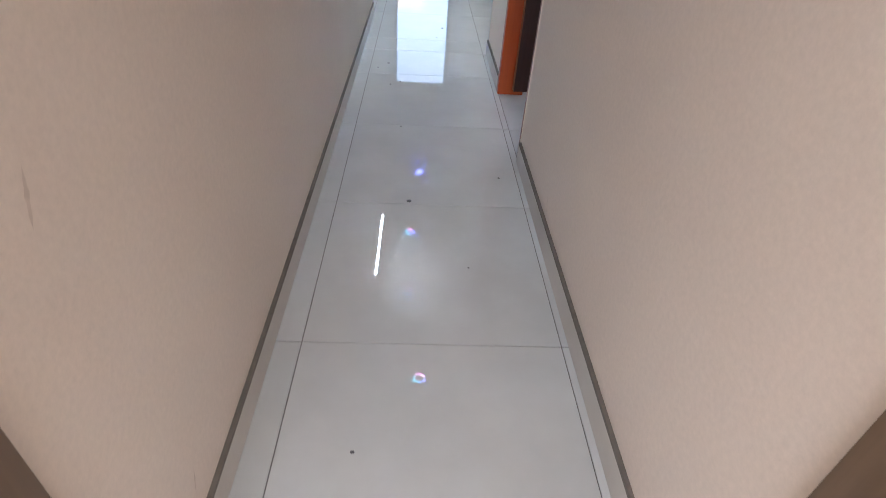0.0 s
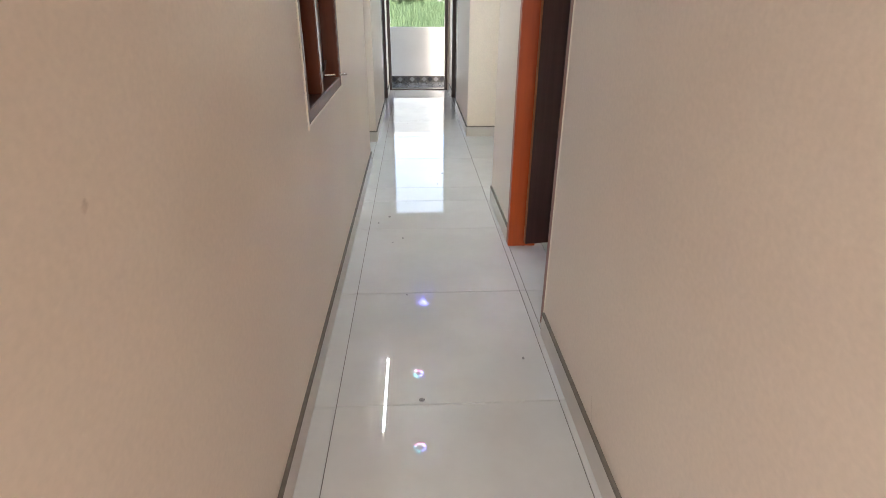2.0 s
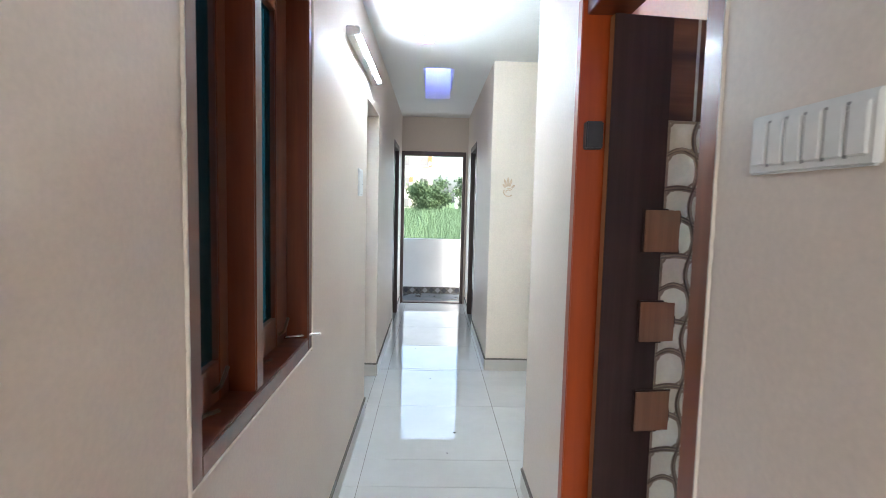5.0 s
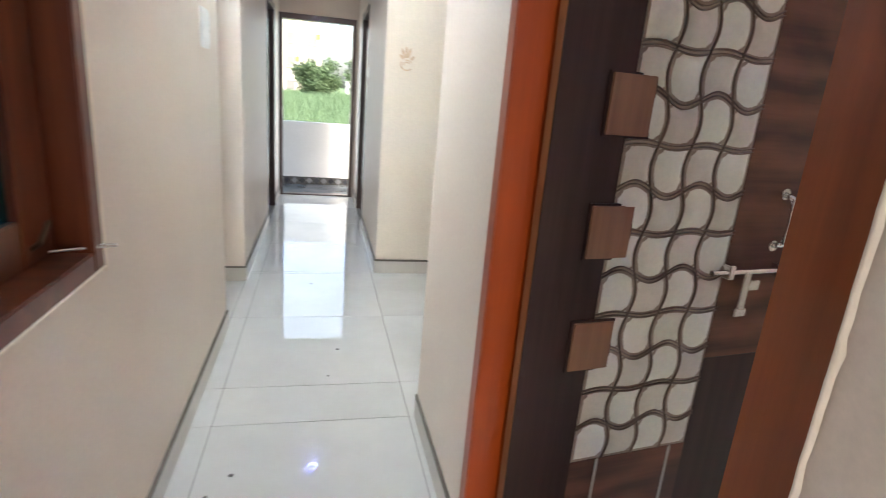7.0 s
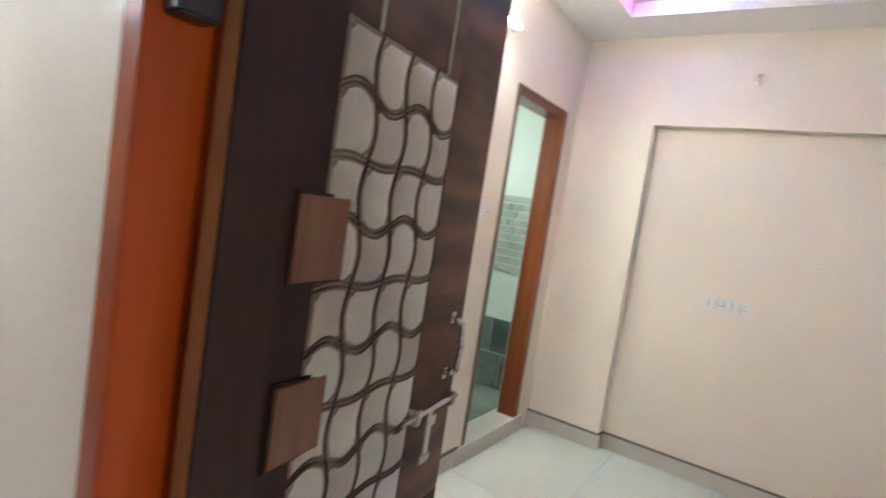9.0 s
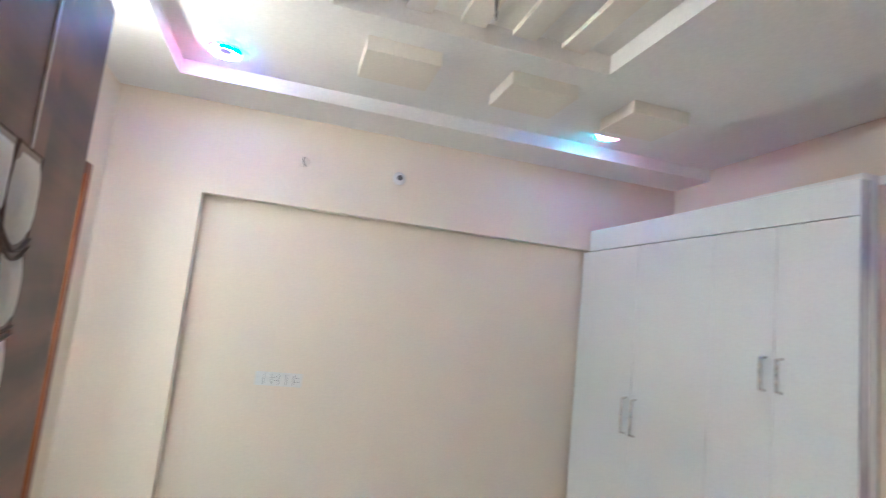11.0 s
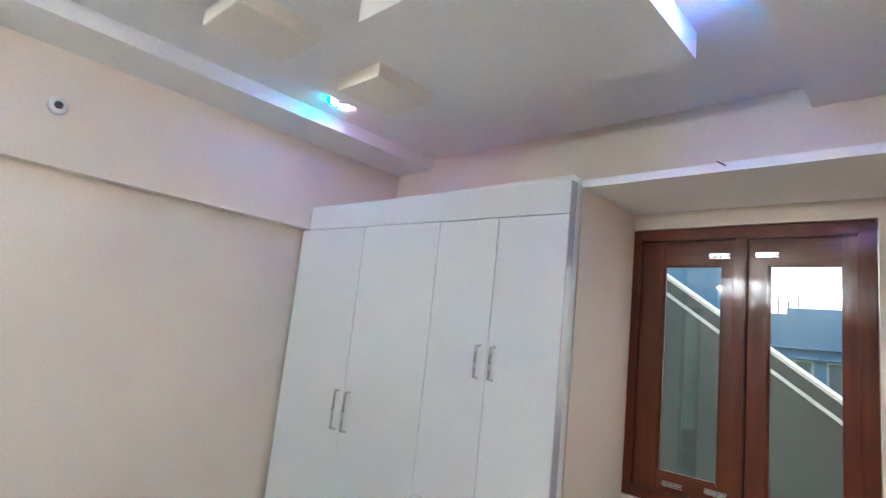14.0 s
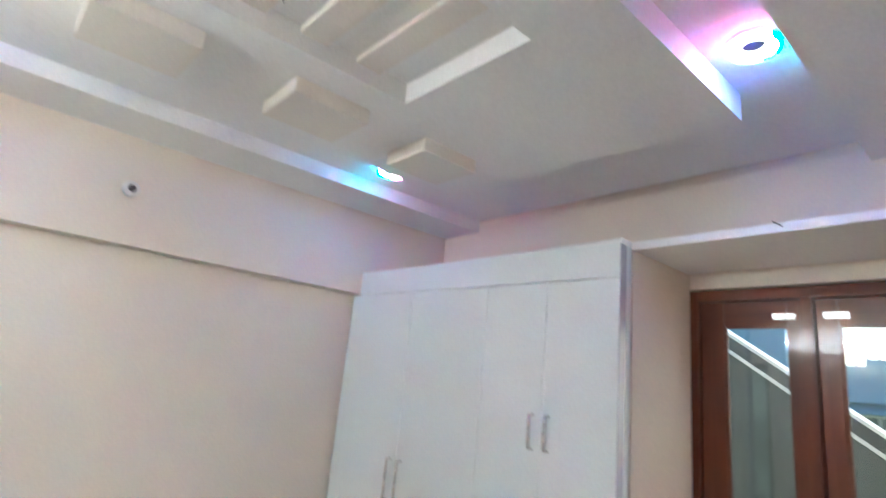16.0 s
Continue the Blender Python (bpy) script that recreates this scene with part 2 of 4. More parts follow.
def wall_with_holes(name, axis, at, thick, a0, a1, z0, z1, holes, mat, label):
    """A wall on the plane axis=at that goes thick metres behind it, from a0 to a1 along the other axis; holes: (a, b, low, high)."""
    cuts = sorted({a0, a1, *[h[0] for h in holes], *[h[1] for h in holes]})
    bm = bmesh.new()
    for a, b in zip(cuts, cuts[1:]):
        mid = (a + b) / 2
        solid, z = [], z0
        for h in sorted((h for h in holes if h[0] < mid < h[1]), key=lambda h: h[2]):
            if h[2] > z:
                solid.append((z, h[2]))
            z = h[3]
        if z < z1:
            solid.append((z, z1))
        for lo, hi in solid:
            if axis == "x":
                add_box(bm, (min(at, at + thick), a, lo), (max(at, at + thick), b, hi))
            else:
                add_box(bm, (a, min(at, at + thick), lo), (b, max(at, at + thick), hi))
    bmesh.ops.remove_doubles(bm, verts=bm.verts, dist=1e-5)
    return structure(part(name, bm, mat), label, "wall")


# ---- plan ----
W = 0.92          # corridor width
HC = 2.60         # corridor ceiling
HR = 2.765        # bedroom upper ceiling
HB = 2.67         # bedroom ceiling bands
HP = 2.66         # dropped panel
RX0, RX1, RY0, RY1 = 1.118, 4.12, 0.79, 4.57   # bedroom
NX = 4.20         # back of the bed niche
TOP = 3.0

# walls of the corridor
wall_with_holes("wall_west", "x", 0.0, -0.20, 0.80, 9.70, 0.0, TOP,
                [(2.972, 3.972, 0.892, 2.16), (5.58, 6.36, 0.0, 2.10), (8.10, 8.94, 0.0, 2.12)], M_WALL,
                "pinkish cream painted corridor wall with window and openings")
wall_with_holes("wall_east", "x", W, RX0 - W, 0.80, 4.63, 0.0, TOP, [(2.95, 3.895, 0.0, 2.12)], M_WALL,
                "pinkish cream painted wall between corridor and bedroom")
wall_with_holes("wall_east_far", "x", W, 0.17, 6.56, 9.70, 0.0, TOP, [(8.10, 8.94, 0.0, 2.12)], M_WALL,
                "cream painted corridor wall near the balcony door")
wall_with_holes("wall_end", "y", 9.59, 0.14, 0.0, W, 0.0, TOP, [(0.0, 0.89, 0.0, 2.13)], M_WALL,
                "cream wall above the balcony door")
# side passage
wall_with_holes("wall_passage_far", "y", 6.556, 0.15, W + 0.002, 3.2, 0.0, TOP, [], M_ROOM, "ivory painted wall of the side passage")
wall_with_holes("wall_passage_end", "x", 2.76, 0.06, 4.72, 6.56, 0.0, TOP, [], M_ROOM, "ivory end wall of the side passage")
# bedroom
wall_with_holes("wall_north", "y", RY1, 0.15, RX0, 4.45, 0.0, TOP, [(3.23, 3.93, 0.10, 2.15)], M_ROOM,
                "ivory painted bedroom wall with the bathroom door")
wall_with_holes("wall_back", "x", NX, 0.2, RY0 - 0.2, RY1, 0.0, TOP, [], M_ROOM, "ivory painted back wall of the bed niche")
boxes("beam", [((RX1, RY0, 2.14), (NX, RY1, TOP)), ((RX1, 4.06, 0.0), (NX, RY1, 2.14))], M_ROOM)
structure(bpy.data.objects["beam"], "ivory painted beam and pillar framing the bed niche", "beam")
wall_with_holes("wall_south", "y", RY0, -0.2, 0.92, NX, 0.0, TOP, [(1.355, 2.342, 0.93, 2.195)], M_ROOM,
                "ivory painted bedroom wall with a teak window")
boxes("pier", [((RX0, RY0, 0.0), (1.218, 1.32, 2.27)), ((2.316, RY0, 0.0), (2.39, 1.333, 2.27))], M_ROOM)
structure(bpy.data.objects["pier"], "ivory painted masonry piers beside the window bay", "pier")
boxes("loft_slab", [((RX0, RY0, 2.275), (2.331, 1.32, 2.31)), ((2.331, RY0, 2.28), (RX1, 1.40, 2.312))], M_CEIL)
structure(bpy.data.objects["loft_slab"], "thin white plastered loft slab above the window bay", "slab")
boxes("window_ledge", [((1.218, RY0, 0.0), (2.316, 1.15, 0.86))], M_ROOM)
structure(bpy.data.objects["window_ledge"], "ivory plastered ledge under the bedroom window", "ledge")

boxes("beam_south", [((RX0, RY0, 2.312), (RX1, 0.84, TOP))], M_ROOM)
structure(bpy.data.objects["beam_south"], "ivory painted beam above the loft slab", "beam")

# unseen hall behind the starting point; its wide opening is added for the lamp
wall_with_holes("wall_hall", "y", -2.0, -0.15, -1.65, 1.20, 0.0, TOP, [(-0.9, 0.9, 0.25, 2.3)], M_WALL, "plain cream wall of the unseen hall with an opening added for light")
wall_with_holes("wall_hall_west", "x", -1.5, -0.15, -2.0, 0.80, 0.0, TOP, [], M_WALL, "plain cream side wall of the hall")
wall_with_holes("wall_hall_east", "x", 1.05, 0.15, -2.0, 0.59, 0.0, TOP, [], M_WALL, "plain cream side wall of the hall")
wall_with_holes("wall_hall_front", "y", 0.80, -0.12, -1.5, -0.2, 0.0, TOP, [], M_WALL, "plain cream wall of the hall")

# shallow closet behind the opening in the corridor wall
boxes("wall_closet", [((-0.95, 5.43, 0), (-0.2, 5.58, TOP)), ((-0.95, 6.36, 0), (-0.2, 6.51, TOP)), ((-1.1, 5.43, 0), (-0.95, 6.51, TOP))], M_ROOM)
structure(bpy.data.objects["wall_closet"], "plain ivory walls of the alcove beside the corridor", "wall")

# ceilings
cbm = bmesh.new()
hole = (0.33, 0.61, 6.85, 8.25)
for lo, hi in (((-1.1, 4.63, HC), (hole[0], 9.75, TOP)), ((-0.2, 0.68, HC), (hole[0], 4.63, TOP)), ((hole[0], 0.68, HC), (W + 0.001, 4.63, TOP)),
               ((hole[0], 4.63, HC), (hole[1], hole[2], TOP)), ((hole[0], hole[3], HC), (hole[1], 9.75, TOP)), ((hole[1], 4.63, HC), (W + 0.16, 9.75, TOP)),
               ((W + 0.16, 4.63, HC), (3.2, 6.75, TOP)),
               ((hole[0], hole[2], 2.97), (hole[1], hole[3], TOP)), ((-1.65, -2.15, HC + 0.1), (1.2, 0.68, TOP))):
    add_box(cbm, lo, hi)
structure(part("ceiling", cbm, M_CEIL), "white plaster false ceiling of the corridor with a slot", "ceiling")

cb = bmesh.new()
for lo, hi in (((RX0, RY0, HR), (NX, RY1, HR + 0.2)), ((RX0, RY0, HB), (1.56, RY1, HR)), ((3.77, RY0, 2.685), (RX1, RY1, HR)), ((1.56, 4.20, 2.685), (3.77, RY1, HR))):
    add_box(cb, lo, hi)
# dropped panel with a slatted recess
px0, px1, py0, py1 = 1.815, 3.345, 1.481, 3.74
sx0, sx1, sy0, sy1 = 2.095, 2.707, 2.336, 3.50
for lo, hi in (((px0, py0, HP), (sx0, py1, HR)), ((sx1, py0, HP), (px1, py1, HR)), ((sx0, py0, HP), (sx1, sy0, HR)), ((sx0, sy1, HP), (sx1, py1, HR))):
    add_box(cb, lo, hi)
add_box(cb, (sx0, sy0, 2.745), (sx1, sy1, HR))
cbed = structure(part("ceiling_bedroom", cb, M_CEIL), "white plaster false ceiling with bands and a dropped panel", "ceiling")
for k in range(5):
    y = 2.567 + 0.222 * k
    boxes("slat", [((sx0, y - 0.104, 2.720), (sx1, y, 2.745))], M_BLOCK, cbed, "cream ceiling slat", 0.0015)
for y0, y1 in ((1.79, 2.10), (2.39, 2.71), (3.03, 3.345)):
    boxes("hanging_block", [((2.86, y0, 2.598), (3.14, y1, HP))], M_BLOCK, cbed, "cream hanging ceiling block", 0.002)

# ---- floor ----
boxes("floor", [((-1.0, 0.58, -0.12), (4.5, 9.73, -0.004)), ((-1.65, -2.15, -0.12), (1.2, 0.58, -0.004))], M_GROUT)
floor = structure(bpy.data.objects["floor"], "glossy off-white vitrified floor tiles with thin dark joints", "floor")


def tile_mesh(w, d, mat, name="tile"):
    bm = bmesh.new()
    add_box(bm, (-w / 2, -d / 2, -0.004), (w / 2, d / 2, 0.0))
    return mesh_of(name, bm, mat, 0.0006)


def lay(x0, x1, y0, y1, ox, oy, size, mat, joint=0.003):
    shapes = {}
    i = math.floor((x0 - ox) / size)
    while ox + i * size < x1 - 1e-6:
        a, b = max(x0, ox + i * size), min(x1, ox + (i + 1) * size)
        j = math.floor((y0 - oy) / size)
        while oy + j * size < y1 - 1e-6:
            c, d = max(y0, oy + j * size), min(y1, oy + (j + 1) * size)
            w, h = round(b - a - joint, 4), round(d - c - joint, 4)
            if w > 0.012 and h > 0.012:
                if (w, h) not in shapes:
                    shapes[(w, h)] = tile_mesh(w, h, mat)
                ob = new("tile", shapes[(w, h)])
                ob.location = ((a + b) / 2, (c + d) / 2, 0.0)
                ob.parent = floor
            j += 1
        i += 1

# ---- skirting ----
def skirting(name, x0, y0, x1, y1, nx, ny, h=0.095, t=0.010):
    """A tile skirting from (x0, y0) to (x1, y1) on the wall, with a cement line on top; (nx, ny) points into the room."""
    bm = bmesh.new()
    add_box(bm, (min(x0, x1) + min(0, nx * t), min(y0, y1) + min(0, ny * t), 0.0), (max(x0, x1) + max(0, nx * t), max(y0, y1) + max(0, ny * t), h))
    ob = structure(part(name, bm, M_SKIRT), "beige tile skirting with a grey cement line on top", "skirting")
    bm = bmesh.new()
    s = t + 0.001
    add_box(bm, (min(x0, x1) + min(0, nx * s), min(y0, y1) + min(0, ny * s), h), (max(x0, x1) + max(0, nx * s), max(y0, y1) + max(0, ny * s), h + 0.012))
    part("cement_line", bm, M_CEMENT, ob, "grey cement line")
    return ob


for seg in ((0, 0.93, 0, 5.58, 1, 0), (0, 6.36, 0, 8.08, 1, 0), (-0.2, 6.36, 0.0, 6.36, 0, -1), (W, 0.93, W, 2.945, -1, 0), (W, 3.897, W, 4.63, -1, 0),
            (W, 6.56, W, 8.08, -1, 0), (W, 6.556, 3.0, 6.556, 0, -1), (0, 8.97, 0, 9.55, 1, 0), (W, 8.97, W, 9.55, -1, 0), (W, 4.63, 3.0, 4.63, 0, 1)):
    skirting("baseboard", *seg)
for seg in ((RX0, RY1, 3.17, RY1, 0, -1), (RX1, 4.06, RX1, RY1, -1, 0), (RX1, 4.06, NX, 4.06, 0, -1), (NX, 1.45, NX, 4.06, -1, 0)):
    skirting("baseboard", *seg, h=0.10, t=0.012)
boxes("threshold", [((3.15, RY1 - 0.02, 0.0), (3.99, RY1 + 0.149, 0.104))], M_SKIRT)
structure(bpy.data.objects["threshold"], "raised beige tile threshold of the bathroom door", "threshold")


# ---- wooden frames ----
def jamb(name, lo, hi, mat, parent, bevel=0.003, label=""):
    bm = bmesh.new()
    add_box(bm, lo, hi)
    return part(name, bm, mat, parent, label, bevel)


def rel(parent, lo, hi):
    o = parent.location
    return tuple(a - b for a, b in zip(lo, o)), tuple(a - b for a, b in zip(hi, o))


# bedroom door frame
df = thing("door_frame", (W, 3.4, 0), "orange-brown varnished teak frame of the bedroom door", "door frame")
# one teak frame; the far jamb takes the lighter, lit colour
for name, lo, hi, mat in (("jamb", (W - 0.008, 3.842, 0), (1.07, 3.895, 2.12), M_JAMBLIT), ("jamb", (W + 0.008, 2.950, 0), (1.07, 3.036, 2.12), M_TEAKDOOR),
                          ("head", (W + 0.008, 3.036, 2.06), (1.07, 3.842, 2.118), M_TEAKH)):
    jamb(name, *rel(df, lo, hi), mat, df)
jamb("keeper", *rel(df, (0.932, 3.800, 1.622), (0.988, 3.842, 1.712)), M_BLACK, df, 0.004, "dark metal door keeper")



def rough_edge(parent, fixed, side, lo, hi, axis, width, seed, depth=0.006):
    """An uneven plaster bead where a frame meets the wall; it runs along y or z on the plane x=fixed, on the given side of its line."""
    bm = bmesh.new()
    base, start = lo
    n, rows = 150, []
    for k in range(n + 1):
        a = start + (hi - start) * k / n
        w = width * (0.8 + 0.3 * noise.noise(Vector((a * 9.0, seed, 0))) + 0.55 * noise.noise(Vector((a * 47.0, seed, 5))))
        ends = ((base, a), (base + side * w, a)) if axis == "z" else ((a, base), (a, base + side * w))
        (y0, z0), (y1, z1) = ends
        rows.append([bm.verts.new(Vector(q) - parent.location) for q in ((fixed[0], y0, z0), (fixed[0] + fixed[1] * depth, (y0 * 2 + y1) / 3, (z0 * 2 + z1) / 3), (fixed[0] + fixed[1] * depth * 0.7, (y0 + 2 * y1) / 3, (z0 + 2 * z1) / 3), (fixed[0], y1, z1))])
    for a, b in zip(rows, rows[1:]):
        for e in range(3):
            bm.faces.new((a[e], a[e + 1], b[e + 1], b[e]))
    bmesh.ops.recalc_face_normals(bm, faces=bm.faces)
    return part("plaster_bead", bm, M_ROOM, parent, "rough pale plaster bead", smooth=True)


rough_edge(df, (W - 0.001, -1), -1, (2.950, 0.10), 2.12, "z", 0.011, 1.0, 0.004)
rough_edge(df, (W - 0.001, -1), 1, (3.893, 0.10), 2.12, "z", 0.006, 2.0)

# entry door frame
ef = thing("door_frame", (0, 0.85, 0), "brown wooden frame of the doorway into the corridor", "door frame")
for lo, hi in (((-0.02, 0.80, 0), (0.012, 0.908, 2.1)), ((W - 0.012, 0.80, 0), (W + 0.02, 0.908, 2.1)), ((0.0, 0.80, 2.1), (W, 0.908, 2.16))):
    jamb("jamb", *rel(ef, lo, hi), M_BROWN, ef)

# side door frames near the balcony
for x, s in ((0.0, -1), (W, 1)):
    sf = thing("door_frame", (x, 8.5, 0), "dark brown wooden frame of a side room door", "door frame")
    for name, lo, hi in (("jamb", (0, 8.10, 0), (0.10, 8.15, 2.12)), ("jamb", (0, 8.89, 0), (0.10, 8.94, 2.12)), ("head", (0, 8.15, 2.06), (0.10, 8.89, 2.12))):
        a, b = (x + s * lo[0] - s * 0.006, lo[1], lo[2]), (x + s * hi[0], hi[1], hi[2])
        jamb(name, *rel(sf, tuple(map(min, a, b)), tuple(map(max, a, b))), M_DARKWOOD, sf)
    sd = thing("side_door", (x + s * 0.09, 8.52, 0), "closed dark brown flush door of a side room", "door")
    a, b = (x + s * 0.101, 8.12, 0.01), (x + s * 0.135, 8.92, 2.09)
    jamb("leaf", *rel(sd, tuple(map(min, a, b)), tuple(map(max, a, b))), M_LAMDARK, sd)

# balcony door frame
bf = thing("door_frame", (0.44, 9.6, 0), "dark brown wooden frame of the open balcony door", "door frame")
for name, lo, hi in (("jamb", (0.0, 9.58, 0), (0.042, 9.70, 2.13)), ("jamb", (0.85, 9.58, 0), (0.892, 9.70, 2.13)), ("head", (0.042, 9.58, 2.07), (0.85, 9.70, 2.13)),
                     ("sill", (0.042, 9.585, 0.0), (0.85, 9.70, 0.015))):
    jamb(name, *rel(bf, lo, hi), M_DARKWOOD, bf)

for x, z in ((0.043, 1.0), (0.849, 0.98), (0.849, 1.95)):
    jamb("door_bolt", *rel(bf, (x - 0.006, 9.60, z - 0.06), (x + 0.006, 9.63, z + 0.06)), M_CHROME, bf, 0.002, "chrome door bolt")

# bathroom door frame and bathroom
tf = thing("door_frame", (3.58, RY1, 0.1), "brown varnished teak frame of the bathroom door", "door frame")
# left jamb's duller brown puts its shade into the colour
for name, lo, hi, mat in (("jamb", (3.215, RY1 - 0.008, 0.1), (3.245, RY1 + 0.12, 2.16), M_BROWN), ("jamb", (3.87, RY1 - 0.008, 0.1), (3.93, RY1 + 0.12, 2.16), M_TEAKDOOR),
                          ("head", (3.245, RY1 - 0.008, 2.10), (3.87, RY1 + 0.12, 2.16), M_TEAKH)):
    jamb(name, *rel(tf, lo, hi), mat, tf)
M_BATH = tile_material("mint_wall_tile", (0.50, 0.58, 0.53), (0.57, 0.65, 0.60), 0.4)
M_BATHDARK = tile_material("dark_green_tile", (0.06, 0.08, 0.073), (0.19, 0.22, 0.20), 0.15)
M_BATHBAND = tile_material("relief_stone_tile", (0.27, 0.315, 0.28), (0.42, 0.47, 0.42), 0.3)
M_BATHFLOOR = tile_material("green_floor_tile", (0.16, 0.20, 0.18), (0.27, 0.31, 0.28), 0.2)
boxes("wall_bathroom", [((2.85, 4.725, 0), (3.0, 6.4, TOP)), ((4.40, 4.725, 0), (4.55, 6.4, TOP)), ((3.0, 6.2, 0), (4.40, 6.4, TOP))], M_BATH)
bathwall = structure(bpy.data.objects["wall_bathroom"], "pale mint tiled bathroom walls", "wall")
boxes("ceiling_bathroom", [((2.85, 4.725, 2.5), (4.55, 6.4, TOP))], M_CEIL)
structure(bpy.data.objects["ceiling_bathroom"], "white bathroom ceiling", "ceiling")
boxes("floor_bathroom", [((3.0, 4.725, 0.0), (4.40, 6.2, 0.06))], M_BATHFLOOR)
structure(bpy.data.objects["floor_bathroom"], "dark green bathroom floor tiles", "floor")
brng = random.Random(11)
for mat, z0, z1, d, wide, tall in ((M_BATHDARK, 0.06, 0.62, 0.008, 0.24, 0.28), (M_BATHBAND, 1.0, 1.6, 0.010, 0.12, 0.06)):
    rows = round((z1 - z0) / tall)
    for k in range(rows):
        za, zb = z0 + k * tall + 0.003, z0 + (k + 1) * tall - 0.003
        off = wide / 2 * (k % 2)
        for i in range(math.ceil(1.4 / wide)):
            proud = d + (brng.uniform(0.0, 0.022) if mat is M_BATHBAND else 0.002 * (i % 2))
            a, b = i * wide + off + 0.002, (i + 1) * wide + off - 0.002
            for lo, hi in (((4.40 - proud, 4.74 + a, za), (4.399, 4.74 + b, zb)), ((2.93 + a, 6.20 - proud, za), (2.93 + b, 6.199, zb))):
                bm = bmesh.new()
                add_box(bm, lo, hi)
                part("tile", bm, mat, bathwall, bevel=0.003)

# ---- bedroom door leaf ----
leaf = thing("bedroom_door", (0.9995, 3.7735, 0.045), "open dark brown laminate door with cream wavy relief panel", "door")
leaf.rotation_euler = (0, 0, math.atan(0.13))
LW, LH, LT = 0.84, 2.0, 0.036
boxes("core", [((0, 0.003, 0), (LW, LT, LH))], M_RAWWOOD, leaf, "", 0.002)
PU0, PU1, PZ0, PZ1 = 0.20, 0.612, 0.33, 1.675
boxes("hinge_strip", [((0.0, -0.002, 0.0), (PU0, 0.003, LH))], M_LAMDARK, leaf, "very dark brown laminate strip")
boxes("lock_strip", [((PU1, -0.002, 0.62), (LW, 0.003, LH))], M_LAMRED, leaf, "red-brown walnut laminate strip")
boxes("lock_strip", [((PU1, -0.002, 0.0), (LW, 0.003, 0.618))], M_LAMDARK, leaf, "dark laminate strip")
boxes("top_panel", [((PU0, -0.002, PZ1), (PU1, 0.003, LH))], M_LAMRED, leaf, "red-brown walnut laminate panel")
boxes("bottom_panel", [((PU0, -0.002, 0.0), (PU1, 0.003, PZ0))], M_LAMRED, leaf, "red-brown walnut laminate panel")
for z0, z1 in ((PZ1, LH), (0.0, PZ0)):
    for u in (0.285, 0.548):
        boxes("inlay", [((u, -0.0035, z0), (u + 0.010, -0.002, z1))], M_INLAY, leaf, "thin silver inlay line")
boxes("relief_base", [((PU0, 0.0, PZ0), (PU1, 0.003, PZ1))], M_GROOVE, leaf, "brown grooves between relief cells")

CW, CH = (PU1 - PU0) / 4, (PZ1 - PZ0) / 12


def wave_x(i, z):
    return PU0 + i * CW + (0.013 * math.sin(math.pi * (z - PZ0) / CH) if 0 < i < 4 else 0.0)


def wave_z(j, u):
    lift = 0.020 if j % 2 else 0.006
    return PZ0 + j * CH + (lift * math.sin(math.pi * (u - PU0) / CW) if 0 < j < 12 else 0.0)


def relief_cell(i, j, fill=0.87, high=0.011):
    n = 6
    bm = bmesh.new()
    grid = []
    for a in range(n + 1):
        row = []
        for b in range(n + 1):
            fa, fb = a / n, b / n
            u0, z0 = PU0 + (i + fa) * CW, PZ0 + (j + fb) * CH
            u = wave_x(i, z0) * (1 - fa) + wave_x(i + 1, z0) * fa
            z = wave_z(j, u0) * (1 - fb) + wave_z(j + 1, u0) * fb
            cu, cz = PU0 + (i + 0.5) * CW, PZ0 + (j + 0.5) * CH
            u, z = cu + (u - cu) * fill, cz + (z - cz) * fill
            rise = high * (1 - (2 * fa - 1) ** 4) * (1 - (2 * fb - 1) ** 4)
            row.append(bm.verts.new((u, -0.001 - rise, z)))
        grid.append(row)
    for a in range(n):
        for b in range(n):
            bm.faces.new((grid[a][b], grid[a + 1][b], grid[a + 1][b + 1], grid[a][b + 1]))
    return bm


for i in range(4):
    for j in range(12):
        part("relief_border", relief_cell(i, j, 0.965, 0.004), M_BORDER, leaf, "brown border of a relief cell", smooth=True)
        part("relief_cell", relief_cell(i, j), M_SHELLV if (i + j) % 2 else M_SHELL, leaf, smooth=True)
for j in range(1, 12):
    # pair of raised lines along each wave
    for off in (-0.005, 0.005):
        bm = bmesh.new()
        rows = []
        for k in range(49):
            u = PU0 + (PU1 - PU0) * k / 48
            z = wave_z(j, u) + off
            rows.append([bm.verts.new(c) for c in ((u, -0.0002, z - 0.0014), (u, -0.0066, z - 0.0009), (u, -0.0066, z + 0.0009), (u, -0.0002, z + 0.0014))])
        for a, b in zip(rows, rows[1:]):
            for e in range(3):
                bm.faces.new((a[e], a[e + 1], b[e + 1], b[e]))
        part("relief_rib", bm, M_LINE, leaf)
for i in range(1, 4):
    # single raised line between the columns
    bm = bmesh.new()
    rows = []
    for k in range(97):
        z = PZ0 + (PZ1 - PZ0) * k / 96
        u = wave_x(i, z)
        rows.append([bm.verts.new(c) for c in ((u - 0.0016, -0.0002, z), (u - 0.001, -0.0052, z), (u + 0.001, -0.0052, z), (u + 0.0016, -0.0002, z))])
    for a, b in zip(rows, rows[1:]):
        for e in range(3):
            bm.faces.new((a[e + 1], a[e], b[e], b[e + 1]))
    part("relief_rib", bm, M_LINE, leaf)
